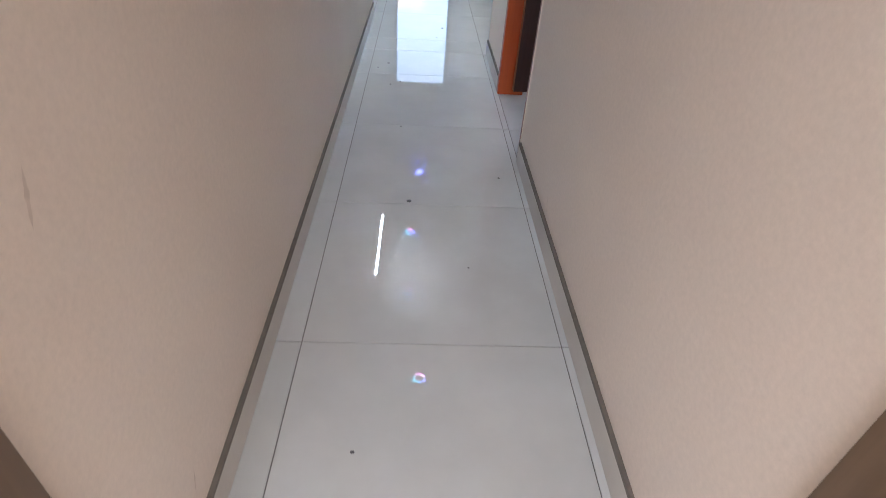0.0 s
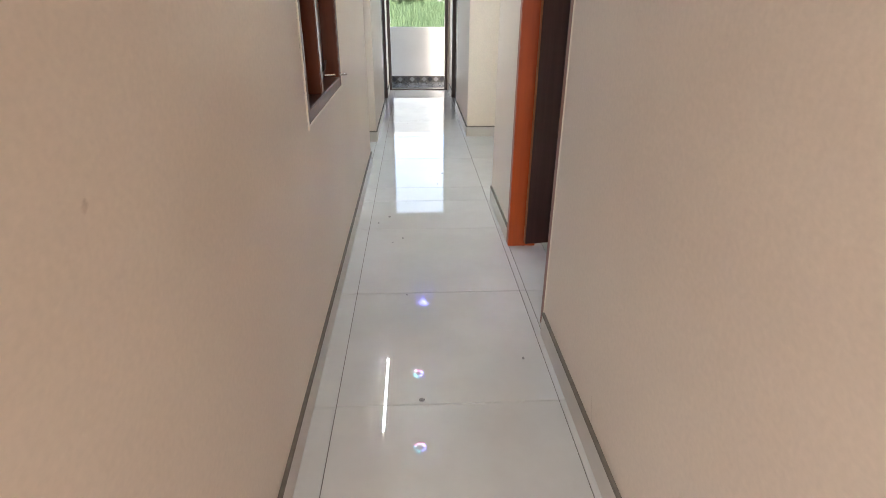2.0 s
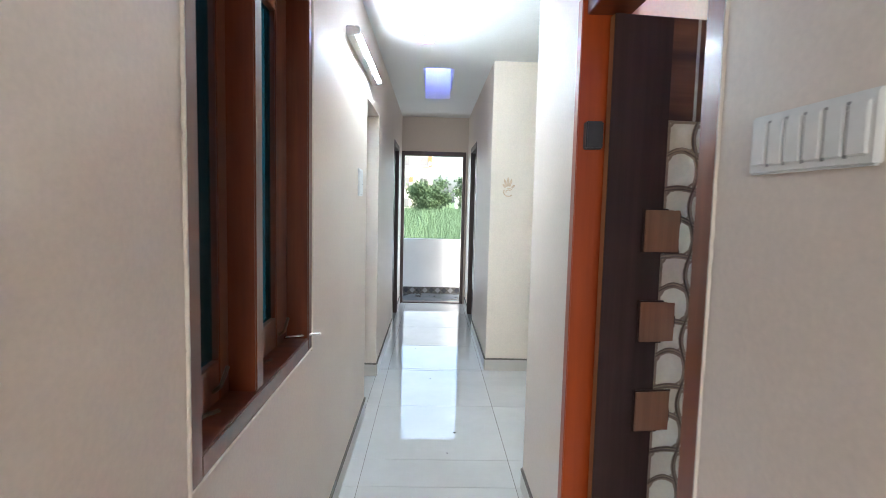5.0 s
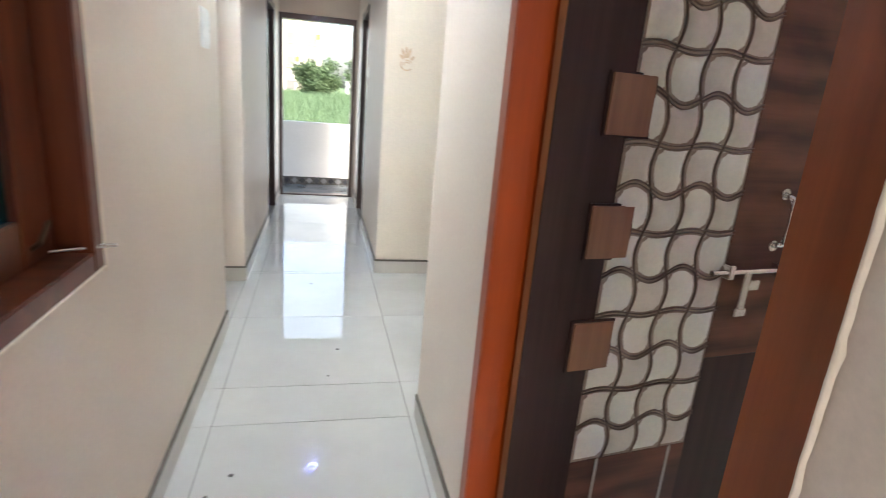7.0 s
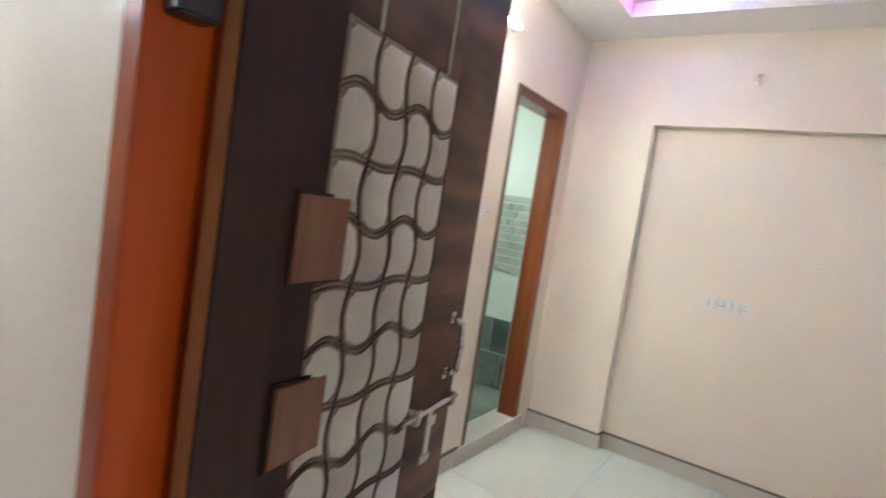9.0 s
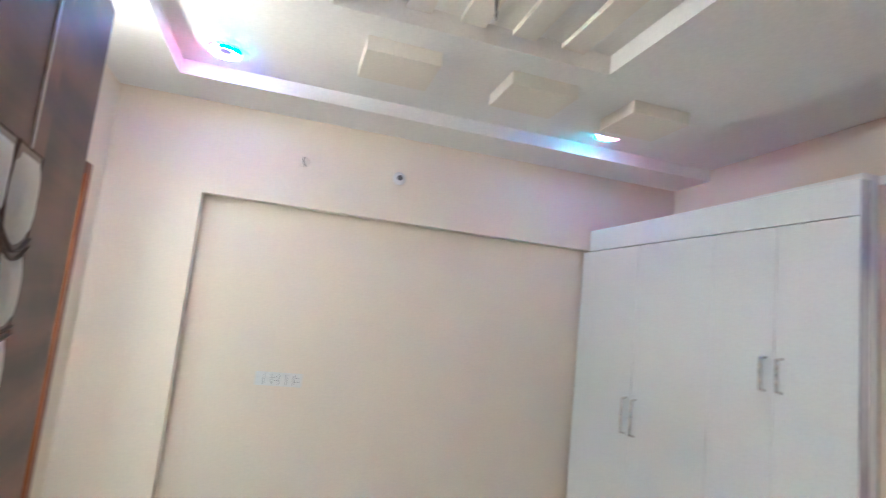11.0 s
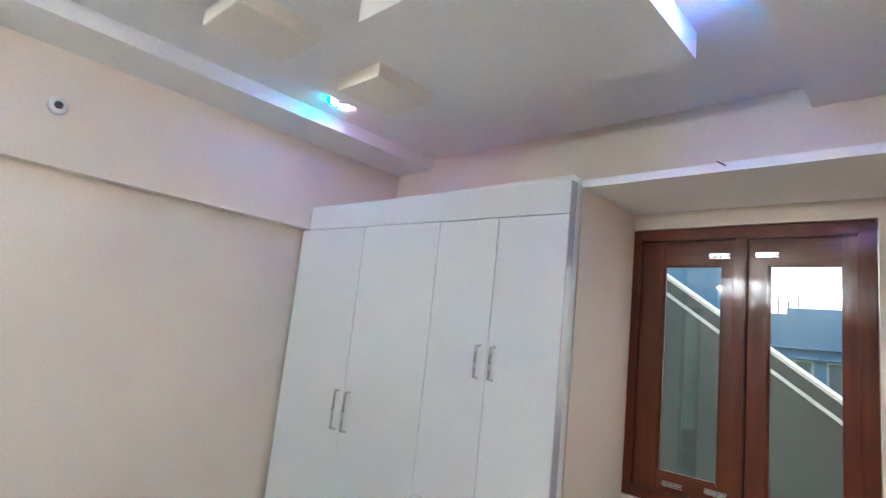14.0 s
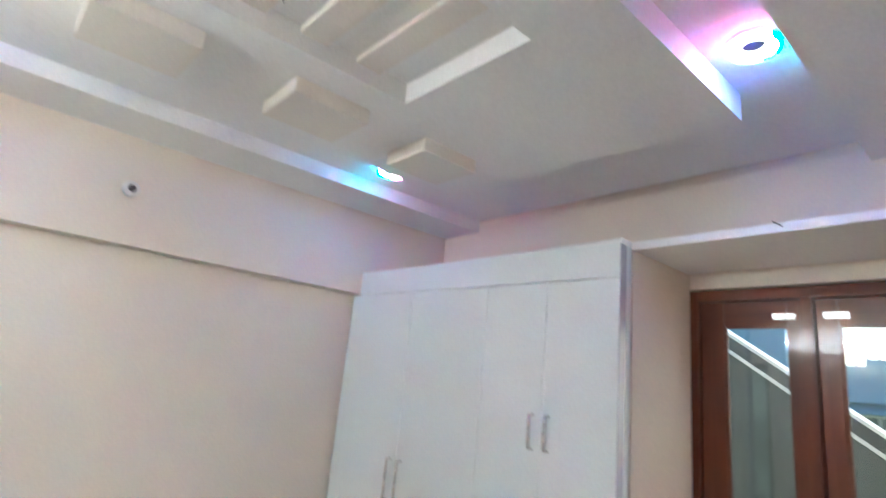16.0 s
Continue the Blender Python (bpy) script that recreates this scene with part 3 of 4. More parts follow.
for z0, z1 in ((1.243, 1.382), (0.940, 1.075), (0.630, 0.767)):
    boxes("square_border", [((0.129, -0.0075, z0 - 0.005), (0.263, -0.002, z1 + 0.005))], M_LAMDARK, leaf, "", 0.001)
    boxes("square_panel", [((0.134, -0.0125, z0), (0.258, -0.0072, z1))], M_SQUARE, leaf, "square of lighter brown laminate", 0.002)


def tube_path(pts, r, seg=10):
    bm = bmesh.new()
    for a, b in zip(pts, pts[1:]):
        add_cyl(bm, a, b, r, seg)
    for p_ in pts[1:-1]:
        bmesh.ops.create_icosphere(bm, subdivisions=2, radius=r, matrix=Matrix.Translation(p_))
    return bm


pull = part("pull_handle", tube_path([(0.772, -0.003, 1.112), (0.772, -0.035, 1.10), (0.772, -0.04, 1.04), (0.772, -0.035, 0.975), (0.772, -0.003, 0.962)], 0.008), M_CHROME, leaf, "chrome pull handle", smooth=True)
bm = bmesh.new()
for z in (1.112, 0.962):
    add_cyl(bm, (0.772, 0.0, z), (0.772, -0.006, z), 0.016)
part("rose", bm, M_CHROME, pull, "chrome base plates")
bolt = part("sliding_bolt", tube_path([(0.545, -0.022, 0.893), (0.832, -0.022, 0.893)], 0.0075), M_CHROME, leaf, "chrome sliding bolt")
boxes("staple", [((0.60, -0.032, 0.873), (0.622, 0.0, 0.913)), ((0.79, -0.032, 0.873), (0.812, 0.0, 0.913))], M_CHROME, bolt, "", 0.003)
boxes("hasp", [((0.665, -0.028, 0.773), (0.692, -0.020, 0.893)), ((0.655, -0.030, 0.758), (0.70, -0.018, 0.783))], M_CHROME, bolt, "chrome hanging hasp", 0.003)
boxes("catch_plate", [((0.715, -0.008, 0.828), (0.755, 0.0, 0.858))], M_CHROME, bolt, "", 0.002)

# ---- windows ----
def sash(parent, x0, x1, z0, z1, y, tint, widths, depth=0.035):
    """A casement: four rails and a pane, in the plane of x and z; widths: the two stiles, the lower and the upper rail."""
    a, b, low, up = widths
    jamb("stile", (x0, y, z0), (x0 + a, y + depth, z1), M_TEAK, parent, 0.004)
    jamb("stile", (x1 - b, y, z0), (x1, y + depth, z1), M_TEAK, parent, 0.004)
    jamb("rail", (x0 + a, y + 0.001, z1 - up), (x1 - b, y + depth - 0.001, z1), M_TEAKH, parent, 0.004)
    jamb("rail", (x0 + a, y + 0.001, z0), (x1 - b, y + depth - 0.001, z0 + low), M_TEAKH, parent, 0.004)
    # glazing beads round the pane
    for lo, hi in (((x0 + a, z0 + low), (x0 + a + 0.008, z1 - up)), ((x1 - b - 0.008, z0 + low), (x1 - b, z1 - up)),
                   ((x0 + a + 0.008, z1 - up - 0.008), (x1 - b - 0.008, z1 - up)), ((x0 + a + 0.008, z0 + low), (x1 - b - 0.008, z0 + low + 0.008))):
        jamb("glazing_bead", (lo[0], y + depth * 0.52, lo[1]), (hi[0], y + depth * 0.85, hi[1]), M_TEAK, parent, 0.002)
    bm = bmesh.new()
    add_box(bm, (x0 + a - 0.006, y + depth * 0.4, z0 + low - 0.006), (x1 - b + 0.006, y + depth * 0.4 + 0.004, z1 - up + 0.006))
    g = part("pane", bm, tint, parent, "glass pane")
    g.visible_shadow = False


def tower_bolt(parent, x, y, z, w=0.075):
    b = boxes("tower_bolt", [((x - w / 2, y, z - 0.012), (x + w / 2, y + 0.004, z + 0.012))], M_CHROME, parent, "small chrome tower bolt", 0.001)
    bm = bmesh.new()
    add_cyl(bm, (x - w / 2, y + 0.009, z), (x + w / 2, y + 0.009, z), 0.005, 10)
    for d in (-0.3, 0.0, 0.3):
        add_box(bm, (x + d * w - 0.005, y + 0.002, z - 0.010), (x + d * w + 0.005, y + 0.016, z + 0.010))
    part("bolt_rod", bm, M_CHROME, b)


# bedroom window, seen from inside
wb = thing("window_2", (1.88, 0.735, 0.93), "glossy brown teak casement window with two clear panes", "window")
wb["kind"] = "structure"
O = Vector(wb.location)
FX0, FX1, FZ0, FZ1 = 1.36 - O.x, 2.337 - O.x, 0.0, 1.26
for name, lo, hi, mat in (("frame_post", (FX0, -0.05, FZ0), (FX0 + 0.055, 0.045, FZ1), M_TEAK), ("frame_post", (FX1 - 0.055, -0.05, FZ0), (FX1, 0.045, FZ1), M_TEAK),
                          ("frame_post", (-0.071, -0.05, FZ0 + 0.055), (-0.018, 0.045, FZ1 - 0.055), M_TEAK),
                          ("frame_head", (FX0 + 0.055, -0.05, FZ1 - 0.055), (FX1 - 0.055, 0.045, FZ1), M_TEAKH), ("frame_sill", (FX0 + 0.055, -0.05, FZ0), (FX1 - 0.055, 0.045, FZ0 + 0.055), M_TEAKH)):
    jamb(name, lo, hi, mat, wb, 0.005)
sash(wb, FX0 + 0.056, -0.072, FZ0 + 0.056, FZ1 - 0.056, -0.012, M_CLEAR, (0.051, 0.081, 0.076, 0.116))
sash(wb, -0.017, FX1 - 0.056, FZ0 + 0.056, FZ1 - 0.056, -0.012, M_CLEAR, (0.048, 0.110, 0.076, 0.116))
for x, z in ((0.044, 1.13), (-0.146, 1.132), (0.215, 0.088), (0.035, 0.100), (-0.15, 0.098)):
    tower_bolt(wb, x, 0.024, z, 0.088)

# corridor window
wc = thing("window_1", (-0.09, 3.472, 0.892), "brown teak window with blue-tinted panes in the corridor wall", "window")
wc["kind"] = "structure"
for name, lo, hi, mat in (("frame_post", (-0.06, -0.499, 0), (0.094, -0.445, 1.266), M_TEAK), ("frame_post", (-0.06, 0.445, 0), (0.092, 0.499, 1.266), M_TEAK),
                          ("frame_post", (-0.06, -0.102, 0.05), (0.086, -0.047, 1.21), M_TEAK),
                          ("frame_head", (-0.06, -0.445, 1.21), (0.092, 0.445, 1.266), M_TEAKH), ("frame_sill", (-0.06, -0.445, 0), (0.092, 0.445, 0.05), M_TEAKH)):
    jamb(name, lo, hi, mat, wc, 0.004)
for y0, y1, st, st2 in ((-0.444, -0.103, 0.05, 0.058), (-0.046, 0.444, 0.07, 0.13)):
    for name, lo, hi, mat in (("stile", (-0.02, y0, 0.051), (0.016, y0 + st, 1.209), M_TEAK), ("stile", (-0.02, y1 - st2, 0.051), (0.016, y1, 1.209), M_TEAK),
                              ("rail", (-0.019, y0 + st, 0.051), (0.015, y1 - st2, 0.15), M_TEAK), ("rail", (-0.019, y0 + st, 1.13), (0.015, y1 - st2, 1.209), M_TEAK)):
        jamb(name, lo, hi, mat, wc, 0.003)
    bm = bmesh.new()
    add_box(bm, (-0.006, y0 + st - 0.005, 0.145), (-0.002, y1 - st2 + 0.005, 1.135))
    g = part("pane", bm, M_TINT, wc, "blue-tinted glass pane")
    g.visible_shadow = False
    part("handle", tube_path([(0.016, y1 - 0.10, 0.085), (0.034, y1 - 0.10, 0.10), (0.036, y1 - 0.06, 0.135)], 0.005), M_DARKMETAL, wc, "small metal handle")
    part("stay_bar", tube_path([(0.022, y0 + 0.06, 0.066), (0.03, y0 + 0.16, 0.062), (0.05, y0 + 0.19, 0.062)], 0.0045), M_DARKMETAL, wc, "metal stay bar")
part("stay_bar", tube_path([(0.02, 0.40, 0.062), (0.10, 0.475, 0.057), (0.125, 0.487, 0.057)], 0.005), M_CHROME, wc, "metal stay bar")

rough_edge(wc, (0.001, 1), -1, (2.976, 0.88), 2.16, "z", 0.011, 3.0)
rough_edge(wc, (0.001, 1), 1, (3.968, 0.88), 2.16, "z", 0.009, 4.0)
rough_edge(wc, (0.001, 1), -1, (0.895, 2.97), 3.975, "y", 0.008, 5.0)

# ---- wardrobe ----
wd = thing("wardrobe", (3.28, 1.491, 0), "tall built-in white laminate wardrobe with four doors", "wardrobe")
wd.rotation_euler = (0, 0, 0.0525)
X = 3.28
WX0, WX1, WT = 2.312, 4.17, 2.128
for name, lo, hi in (("side_panel", (WX0, -0.10, 0.0), (WX0 + 0.018, -0.021, 2.277)), ("side_panel", (4.13, -0.50, 0.0), (WX1, -0.021, 2.12)),
                     ("back_panel", (2.40, -0.56, 0.0), (4.13, -0.54, 2.26)), ("top_panel", (2.42, -0.54, 2.10), (4.13, -0.046, 2.122)), ("plinth", (2.42, -0.54, 0.0), (4.13, -0.05, 0.058))):
    boxes(name, [((lo[0] - X, lo[1], lo[2]), (hi[0] - X, hi[1], hi[2]))], M_LAMINATE, wd)
boxes("gap_backing", [((WX0 + 0.003 - X, -0.045, 0.06), (WX1 - X, -0.021, 2.122))], M_LAMINATE, wd)
boxes("fascia", [((WX0 - 0.002 - X, -0.02, WT + 0.004), (4.10 - X, 0.0, 2.277))], M_LAMINATE, wd, "", 0.0012)
boxes("edge_strip", [((WX0 - 0.0035 - X, -0.05, 0.0), (WX0 - 0.0005 - X, 0.001, 2.275))], M_EDGEBAND, wd, "shiny pale edge band")
for a, b, z0, hx, hz, hl in ((WX0, 2.663, 0.835, 2.627, 1.402, 0.143), (2.663, 3.017, 0.835, 2.707, 1.402, 0.143), (3.017, 3.58, 0.02, 3.538, 1.009, 0.206), (3.58, WX1, 0.02, 3.622, 1.009, 0.206)):
    bm = bmesh.new()
    add_box(bm, (a - X + 0.0015, -0.02, z0), (b - X - 0.0015, 0.0, WT))
    d = part("door", bm, M_LAMINATE, wd, bevel=0.0012)
    h = tube_path([(hx - X, 0.0, hz), (hx - X, 0.026, hz + 0.004), (hx - X, 0.028, hz + hl / 2), (hx - X, 0.026, hz + hl - 0.004), (hx - X, 0.0, hz + hl)], 0.0065)
    for v in h.verts:
        v.co.x = (v.co.x - (hx - X)) * 1.3 + (hx - X)
    part("handle", h, M_CHROME, d, "brushed steel bow handle", smooth=True)
for z0, z1 in ((0.02, 0.42), (0.423, 0.832)):
    boxes("drawer_front", [((WX0 - X + 0.0015, -0.02, z0), (3.017 - X - 0.0015, 0.0, z1))], M_LAMINATE, wd, "", 0.0012)

# ---- lights ----
def tube_light(at, along, label, glow=M_TUBE, shade_lip=True):
    t = thing("tube_light", at, label, "tube light")
    d = Vector(along)
    n = Vector((0, 0, 1)).cross(d.normalized())
    L = d.length
    def box_along(name, s0, s1, o0, o1, z0, z1, mat):
        bm = bmesh.new()
        vs = add_box(bm, (s0, o0, z0), (s1, o1, z1))
        rot = Matrix((d.normalized(), n, Vector((0, 0, 1)))).transposed().to_4x4()
        bmesh.ops.transform(bm, matrix=rot, verts=bm.verts)
        return part(name, bm, mat, t, bevel=0.003)
    box_along("batten", -L / 2, L / 2, -0.006, 0.036, -0.022, 0.022, M_PLASTIC)
    # added lip, not seen on the fitting, keeps the tube's light off the ceiling
    if shade_lip:
        box_along("shade_lip", -L / 2, L / 2, 0.036, 0.054, 0.017, 0.022, M_PLASTIC)
    box_along("end_cap", -L / 2, -L / 2 + 0.03, 0.030, 0.062, -0.016, 0.016, M_PLASTIC)
    box_along("end_cap", L / 2 - 0.03, L / 2, 0.030, 0.062, -0.016, 0.016, M_PLASTIC)
    bm = bmesh.new()
    a, b = -d.normalized() * (L / 2 - 0.03) + n * 0.046, d.normalized() * (L / 2 - 0.03) + n * 0.046
    add_cyl(bm, a, b, 0.009, 16)
    part("glass_tube", bm, glow, t, "glowing white tube", smooth=True)
    return t


tube_light((0.006, 5.27, 2.25), (0, -1.14, 0), "glowing white tube light on the corridor wall")
tube_light((2.49, RY1 - 0.006, 2.39), (-1.14, 0, 0), "glowing white tube light high on the bedroom wall", M_TUBEROOM, False)


def ring_light(at, turn=0.0, blue=False, size=1.0, dim=False, label="round recessed ceiling light with glowing coloured rim"):
    """A recessed downlight: trim, glowing ring and a coloured rim that shines sideways."""
    t = thing("ring_light", at, label, "ceiling light", "recessed ring lights")
    def annulus(name, r0, r1, z0, z1, mat, a0=0.0, a1=2 * math.pi, seg=36, lab=""):
        bm = bmesh.new()
        k = max(3, round(seg * (a1 - a0) / (2 * math.pi)))
        rings = []
        for s in range(k + 1):
            a = a0 + (a1 - a0) * s / k + turn
            c, q = math.cos(a), math.sin(a)
            rings.append([bm.verts.new((r * c * size, r * q * size, z)) for r, z in ((r0, z1), (r0, z0), (r1, z0), (r1, z1))])
        for p_, q in zip(rings, rings[1:]):
            for e in range(4):
                bm.faces.new((p_[e], p_[(e + 1) % 4], q[(e + 1) % 4], q[e]))
        return part(name, bm, mat, t, lab, smooth=False)
    annulus("trim", 0.020, 0.080, -0.006, 0.0, M_PLASTIC)
    annulus("collar", 0.0685, 0.0745, -0.009, -0.006, M_PLASTIC)
    annulus("glow_ring", 0.048 if dim else 0.034, 0.068, -0.013, -0.006, M_RINGDIM if dim else M_RING, lab="white glowing ring")
    annulus("hub", 0.0, 0.044 if dim else 0.031, -0.010, -0.005, M_DARKMETAL, lab="dark centre disc")
    third = 2 * math.pi / 3
    for k, (mat, lab) in enumerate(((M_BLUEDIM if blue else M_PINKDIM if dim else M_PINK, "coloured glowing rim"), (M_BLUEDIM if blue else M_CYANDIM if dim else M_CYAN, "coloured glowing rim"),
                                     (M_BLUEDIM if dim else M_BLUE, "blue glowing rim"))):
        annulus("rim", 0.0685, 0.075, -0.024, -0.009, mat, k * third, (k + 1) * third, lab=lab)
    return t


for x, y, z in ((0.508, 3.72, HC), (0.38, 4.87, HC), (0.37, 5.98, HC), (0.47, 8.15, 2.97)):
    ring_light((x, y, z - 0.0005), 0.6, z > HC, 0.72, True)
for x, y, turn in ((3.545, 3.965, 0.5), (3.535, 1.80, 3.5), (1.675, 1.765, 0.5), (1.675, 3.90, 0.0)):
    ring_light((x, y, HR - 0.0005), turn)


# ---- switches and sockets ----
def plate(at, normal, w, h, slots, label, dark=True, group=""):
    s = thing("switch_plate", at, label, "switch plate", group)
    s.rotation_euler = (0, 0, math.atan2(normal[1], normal[0]) - math.pi / 2)
    boxes("frame", [((-w / 2, 0, -h / 2), (w / 2, 0.010, h / 2))], M_PLASTIC, s, "", 0.003)
    step = (w - 0.016) / slots
    for k in range(slots):
        x0 = -w / 2 + 0.008 + k * step
        boxes("rocker", [((x0 + 0.002, 0.009, -h / 2 + 0.012), (x0 + step - 0.002, 0.014, h / 2 - 0.012))], M_PLASTIC, s, "", 0.002)
        if k:
            boxes("gap", [((x0 - 0.0012, 0.0095, -h / 2 + 0.010), (x0 + 0.0012, 0.0112, h / 2 - 0.010))], M_SLOT, s, "dark gap between switches")
        if dark and k % 3 == 0:
            bm = bmesh.new()
            for dx, dz in ((0, 0.014), (-0.009, -0.008), (0.009, -0.008)):
                add_cyl(bm, (x0 + step / 2 + dx, 0.0135, dz), (x0 + step / 2 + dx, 0.0146, dz), 0.0035, 8)
            part("socket_hole", bm, M_SLOT, s, "dark socket holes")
    return s


plate((W, 2.72, 1.53), (-1, 0), 0.235, 0.085, 6, "white plastic switch plate beside the bedroom door", False)
plate((0.0, 5.24, 1.54), (1, 0), 0.15, 0.16, 3, "white plastic switch plate on the corridor wall")
plate((W, 7.93, 1.50), (-1, 0), 0.09, 0.09, 2, "small white switch plate on the far corridor wall")
plate((3.02, RY1, 1.45), (0, -1), 0.15, 0.085, 4, "white plastic switch plate beside the bathroom door")
plate((NX, 3.49, 1.105), (-1, 0), 0.27, 0.08, 6, "white plastic socket plate low on the bed wall")

# camera-like wall outlet on the beam
ho = thing("light_holder", (RX1, 2.925, 2.418), "white round lamp holder with dark socket on the beam", "lamp holder")
bm = bmesh.new()
add_cyl(bm, (0, 0, 0), (-0.022, 0, 0), 0.042, 28, 0.034)
part("base", bm, M_PLASTIC, ho, smooth=True)
bm = bmesh.new()
add_cyl(bm, (-0.0222, 0, 0), (-0.024, 0, 0), 0.018, 20)
part("socket", bm, M_SLOT, ho, "dark round socket")
nl = thing("wall_hook", (RX1, 3.523, 2.418), "thin bent wire end in a white plaster patch on the beam", "hook")
bm = bmesh.new()
add_cyl(bm, (0.0, 0, 0), (-0.003, 0, 0), 0.034, 28, 0.031)
part("patch", bm, M_ROOM, nl, "round white plaster patch", smooth=True)
part("wire", tube_path([(0, 0, 0.03), (-0.02, 0.005, 0.01), (-0.012, -0.01, -0.03)], 0.003), M_DARKMETAL, nl)
hk = thing("wire_hook", (1.75, 1.322, 2.295), "short bent black wire on the loft edge", "hook")
part("wire", tube_path([(0.0, 0.0, 0), (0.012, 0.006, 0.008), (0.028, 0.009, 0.018)], 0.0025), M_DARKMETAL, hk)
fw = thing("fan_wires", (2.475, 2.945, 2.745), "loose dark fan wires hanging from the ceiling", "wires")
for k in range(3):
    part("wire", tube_path([(0.003 * k, 0, 0.0), (0.005 * k - 0.006, 0.004 * k, -0.05), (-0.005 * k, 0.003, -0.112 - 0.008 * k), (-0.012 * k, 0.006, -0.104)], 0.0028), M_WIRE, fw)

# ---- wall mark, specks ----
M_MARK = plain("rust_handprint", (0.66, 0.48, 0.33), 0.8)
# handprint: five finger strokes above a smeared palm
mk = thing("wall_handprint", (1.07, 6.5535, 1.545), "rust-coloured smudged handprint on the ivory wall", "stain")
bm = bmesh.new()
for a, r in ((-0.75, 0.075), (-0.38, 0.105), (-0.05, 0.115), (0.25, 0.105), (0.85, 0.075)):
    bm2 = [(math.sin(a) * d - math.cos(a) * w, 0.0, math.cos(a) * d + math.sin(a) * w) for d, w in ((0.035, -0.008), (0.035, 0.008), (r * 0.8, 0.010), (r, 0.0), (r * 0.8, -0.010))]
    bm.faces.new([bm.verts.new(c) for c in bm2])
for rad, a0, a1, w in ((0.034, 2.6, 5.6, 0.007), (0.016, 0.4, 3.4, 0.006), (0.030, 0.5, 1.9, 0.006)):
    # curved strokes of the smeared palm
    arc = [a0 + (a1 - a0) * k / 8 for k in range(9)]
    edge = [(r * math.cos(a) * 1.1, -0.0004, r * math.sin(a) - 0.012) for r, ks in ((rad + w, arc), (rad - w * 0.4, arc[::-1])) for a in ks]
    bm.faces.new([bm.verts.new(q) for q in edge])
part("smudge", bm, M_MARK, mk)
M_SCUFF = plain("scuffed_paint", (0.61, 0.50, 0.42), 0.7)
for x, y, z, h, w, side in ((0.0, 1.08, 0.90, 0.07, 0.007, 1), (0.0, 1.02, 0.33, 0.05, 0.008, 1), (0.0, 1.16, 0.20, 0.06, 0.005, 1), (W, 2.30, 0.16, 0.09, 0.006, -1), (0.0, 1.62, 1.10, 0.02, 0.01, 1)):
    sc = thing("scuff_mark", (x + side * 0.0006, y, z), "faint grey scuff mark on the painted wall", "scuff mark", "wall scuffs")
    bm = bmesh.new()
    pts = [(0.0, (0.35 * h * (k / 9 - 0.5) + w * (0.5 + 0.5 * noise.noise(Vector((k * 0.7, y, 1)))) * math.sin(math.pi * k / 9) * sgn), h * (k / 9 - 0.5)) for sgn, ks in ((1, range(10)), (-1, range(8, 0, -1))) for k in ks]
    bm.faces.new([bm.verts.new(q) for q in pts])
    part("smear", bm, M_SCUFF, sc)
for x, y, r in ((0.392, 2.542, 0.011), (0.804, 2.773, 0.006), (0.30, 3.98, 0.007), (0.24, 3.92, 0.006), (0.33, 3.3, 0.005), (0.28, 1.35, 0.006), (0.62, 2.1, 0.004), (0.55, 5.0, 0.006), (0.602, 5.278, 0.010), (0.207, 4.325, 0.010), (0.141, 4.226, 0.007), (0.45, 6.3, 0.007), (0.30, 7.2, 0.006)):
    sp = new("dirt_speck")
    sp.location = (x, y, 0.0)
    tagged(sp, "small dark dirt speck on the floor tiles", "dirt", "dirt specks")
    bm = bmesh.new()
    bmesh.ops.create_icosphere(bm, subdivisions=2, radius=r)
    for v in bm.verts:
        v.co = Vector((v.co.x * (1 + 0.3 * noise.noise(v.co * 200)), v.co.y * 0.8, max(0, v.co.z * 0.35 + r * 0.2)))
    part("crumb", bm, M_SLOT, sp)

# papers and cloth on the window ledge
M_PAPER = plain("paper", (0.62, 0.60, 0.60), 0.7)
M_REDCLOTH = plain("orange_plastic", (0.62, 0.10, 0.03), 0.5)


def crumpled(name, w, d, mat, seed, amp, parent):
    bm = bmesh.new()
    nx, ny = 26, 14
    rows = [[bm.verts.new(((i / nx - 0.5) * w, (j / ny - 0.5) * d, 0.012 + amp * (0.5 + noise.noise(Vector((i * 0.27 + seed, j * 0.31, seed)))) + 0.3 * amp * noise.noise(Vector((i * 0.8, j * 0.9 + seed, 2))))) for j in range(ny + 1)] for i in range(nx + 1)]
    for i in range(nx):
        for j in range(ny):
            bm.faces.new((rows[i][j], rows[i + 1][j], rows[i + 1][j + 1], rows[i][j + 1]))
    g = bmesh.ops.extrude_face_region(bm, geom=list(bm.faces))
    for v in g["geom"]:
        if isinstance(v, bmesh.types.BMVert):
            v.co.z = max(0.0, v.co.z - 0.006)
    bmesh.ops.recalc_face_normals(bm, faces=bm.faces)
    return part(name, bm, mat, parent, smooth=True)


pp = thing("paper_sheet", (1.87, 0.985, 0.862), "crumpled white paper sheet on the window ledge", "paper")
crumpled("sheet", 0.46, 0.30, M_PAPER, 3.0, 0.035, pp)
rc = thing("plastic_bag", (1.53, 0.98, 0.862), "orange-red crumpled plastic bag on the window ledge", "bag")
crumpled("bag", 0.20, 0.26, M_REDCLOTH, 9.0, 0.05, rc)
rd = thing("plastic_bag", (2.245, 1.05, 0.862), "small orange-red plastic wrapper at the ledge corner", "bag")
crumpled("bag", 0.10, 0.12, M_REDCLOTH, 5.0, 0.022, rd)
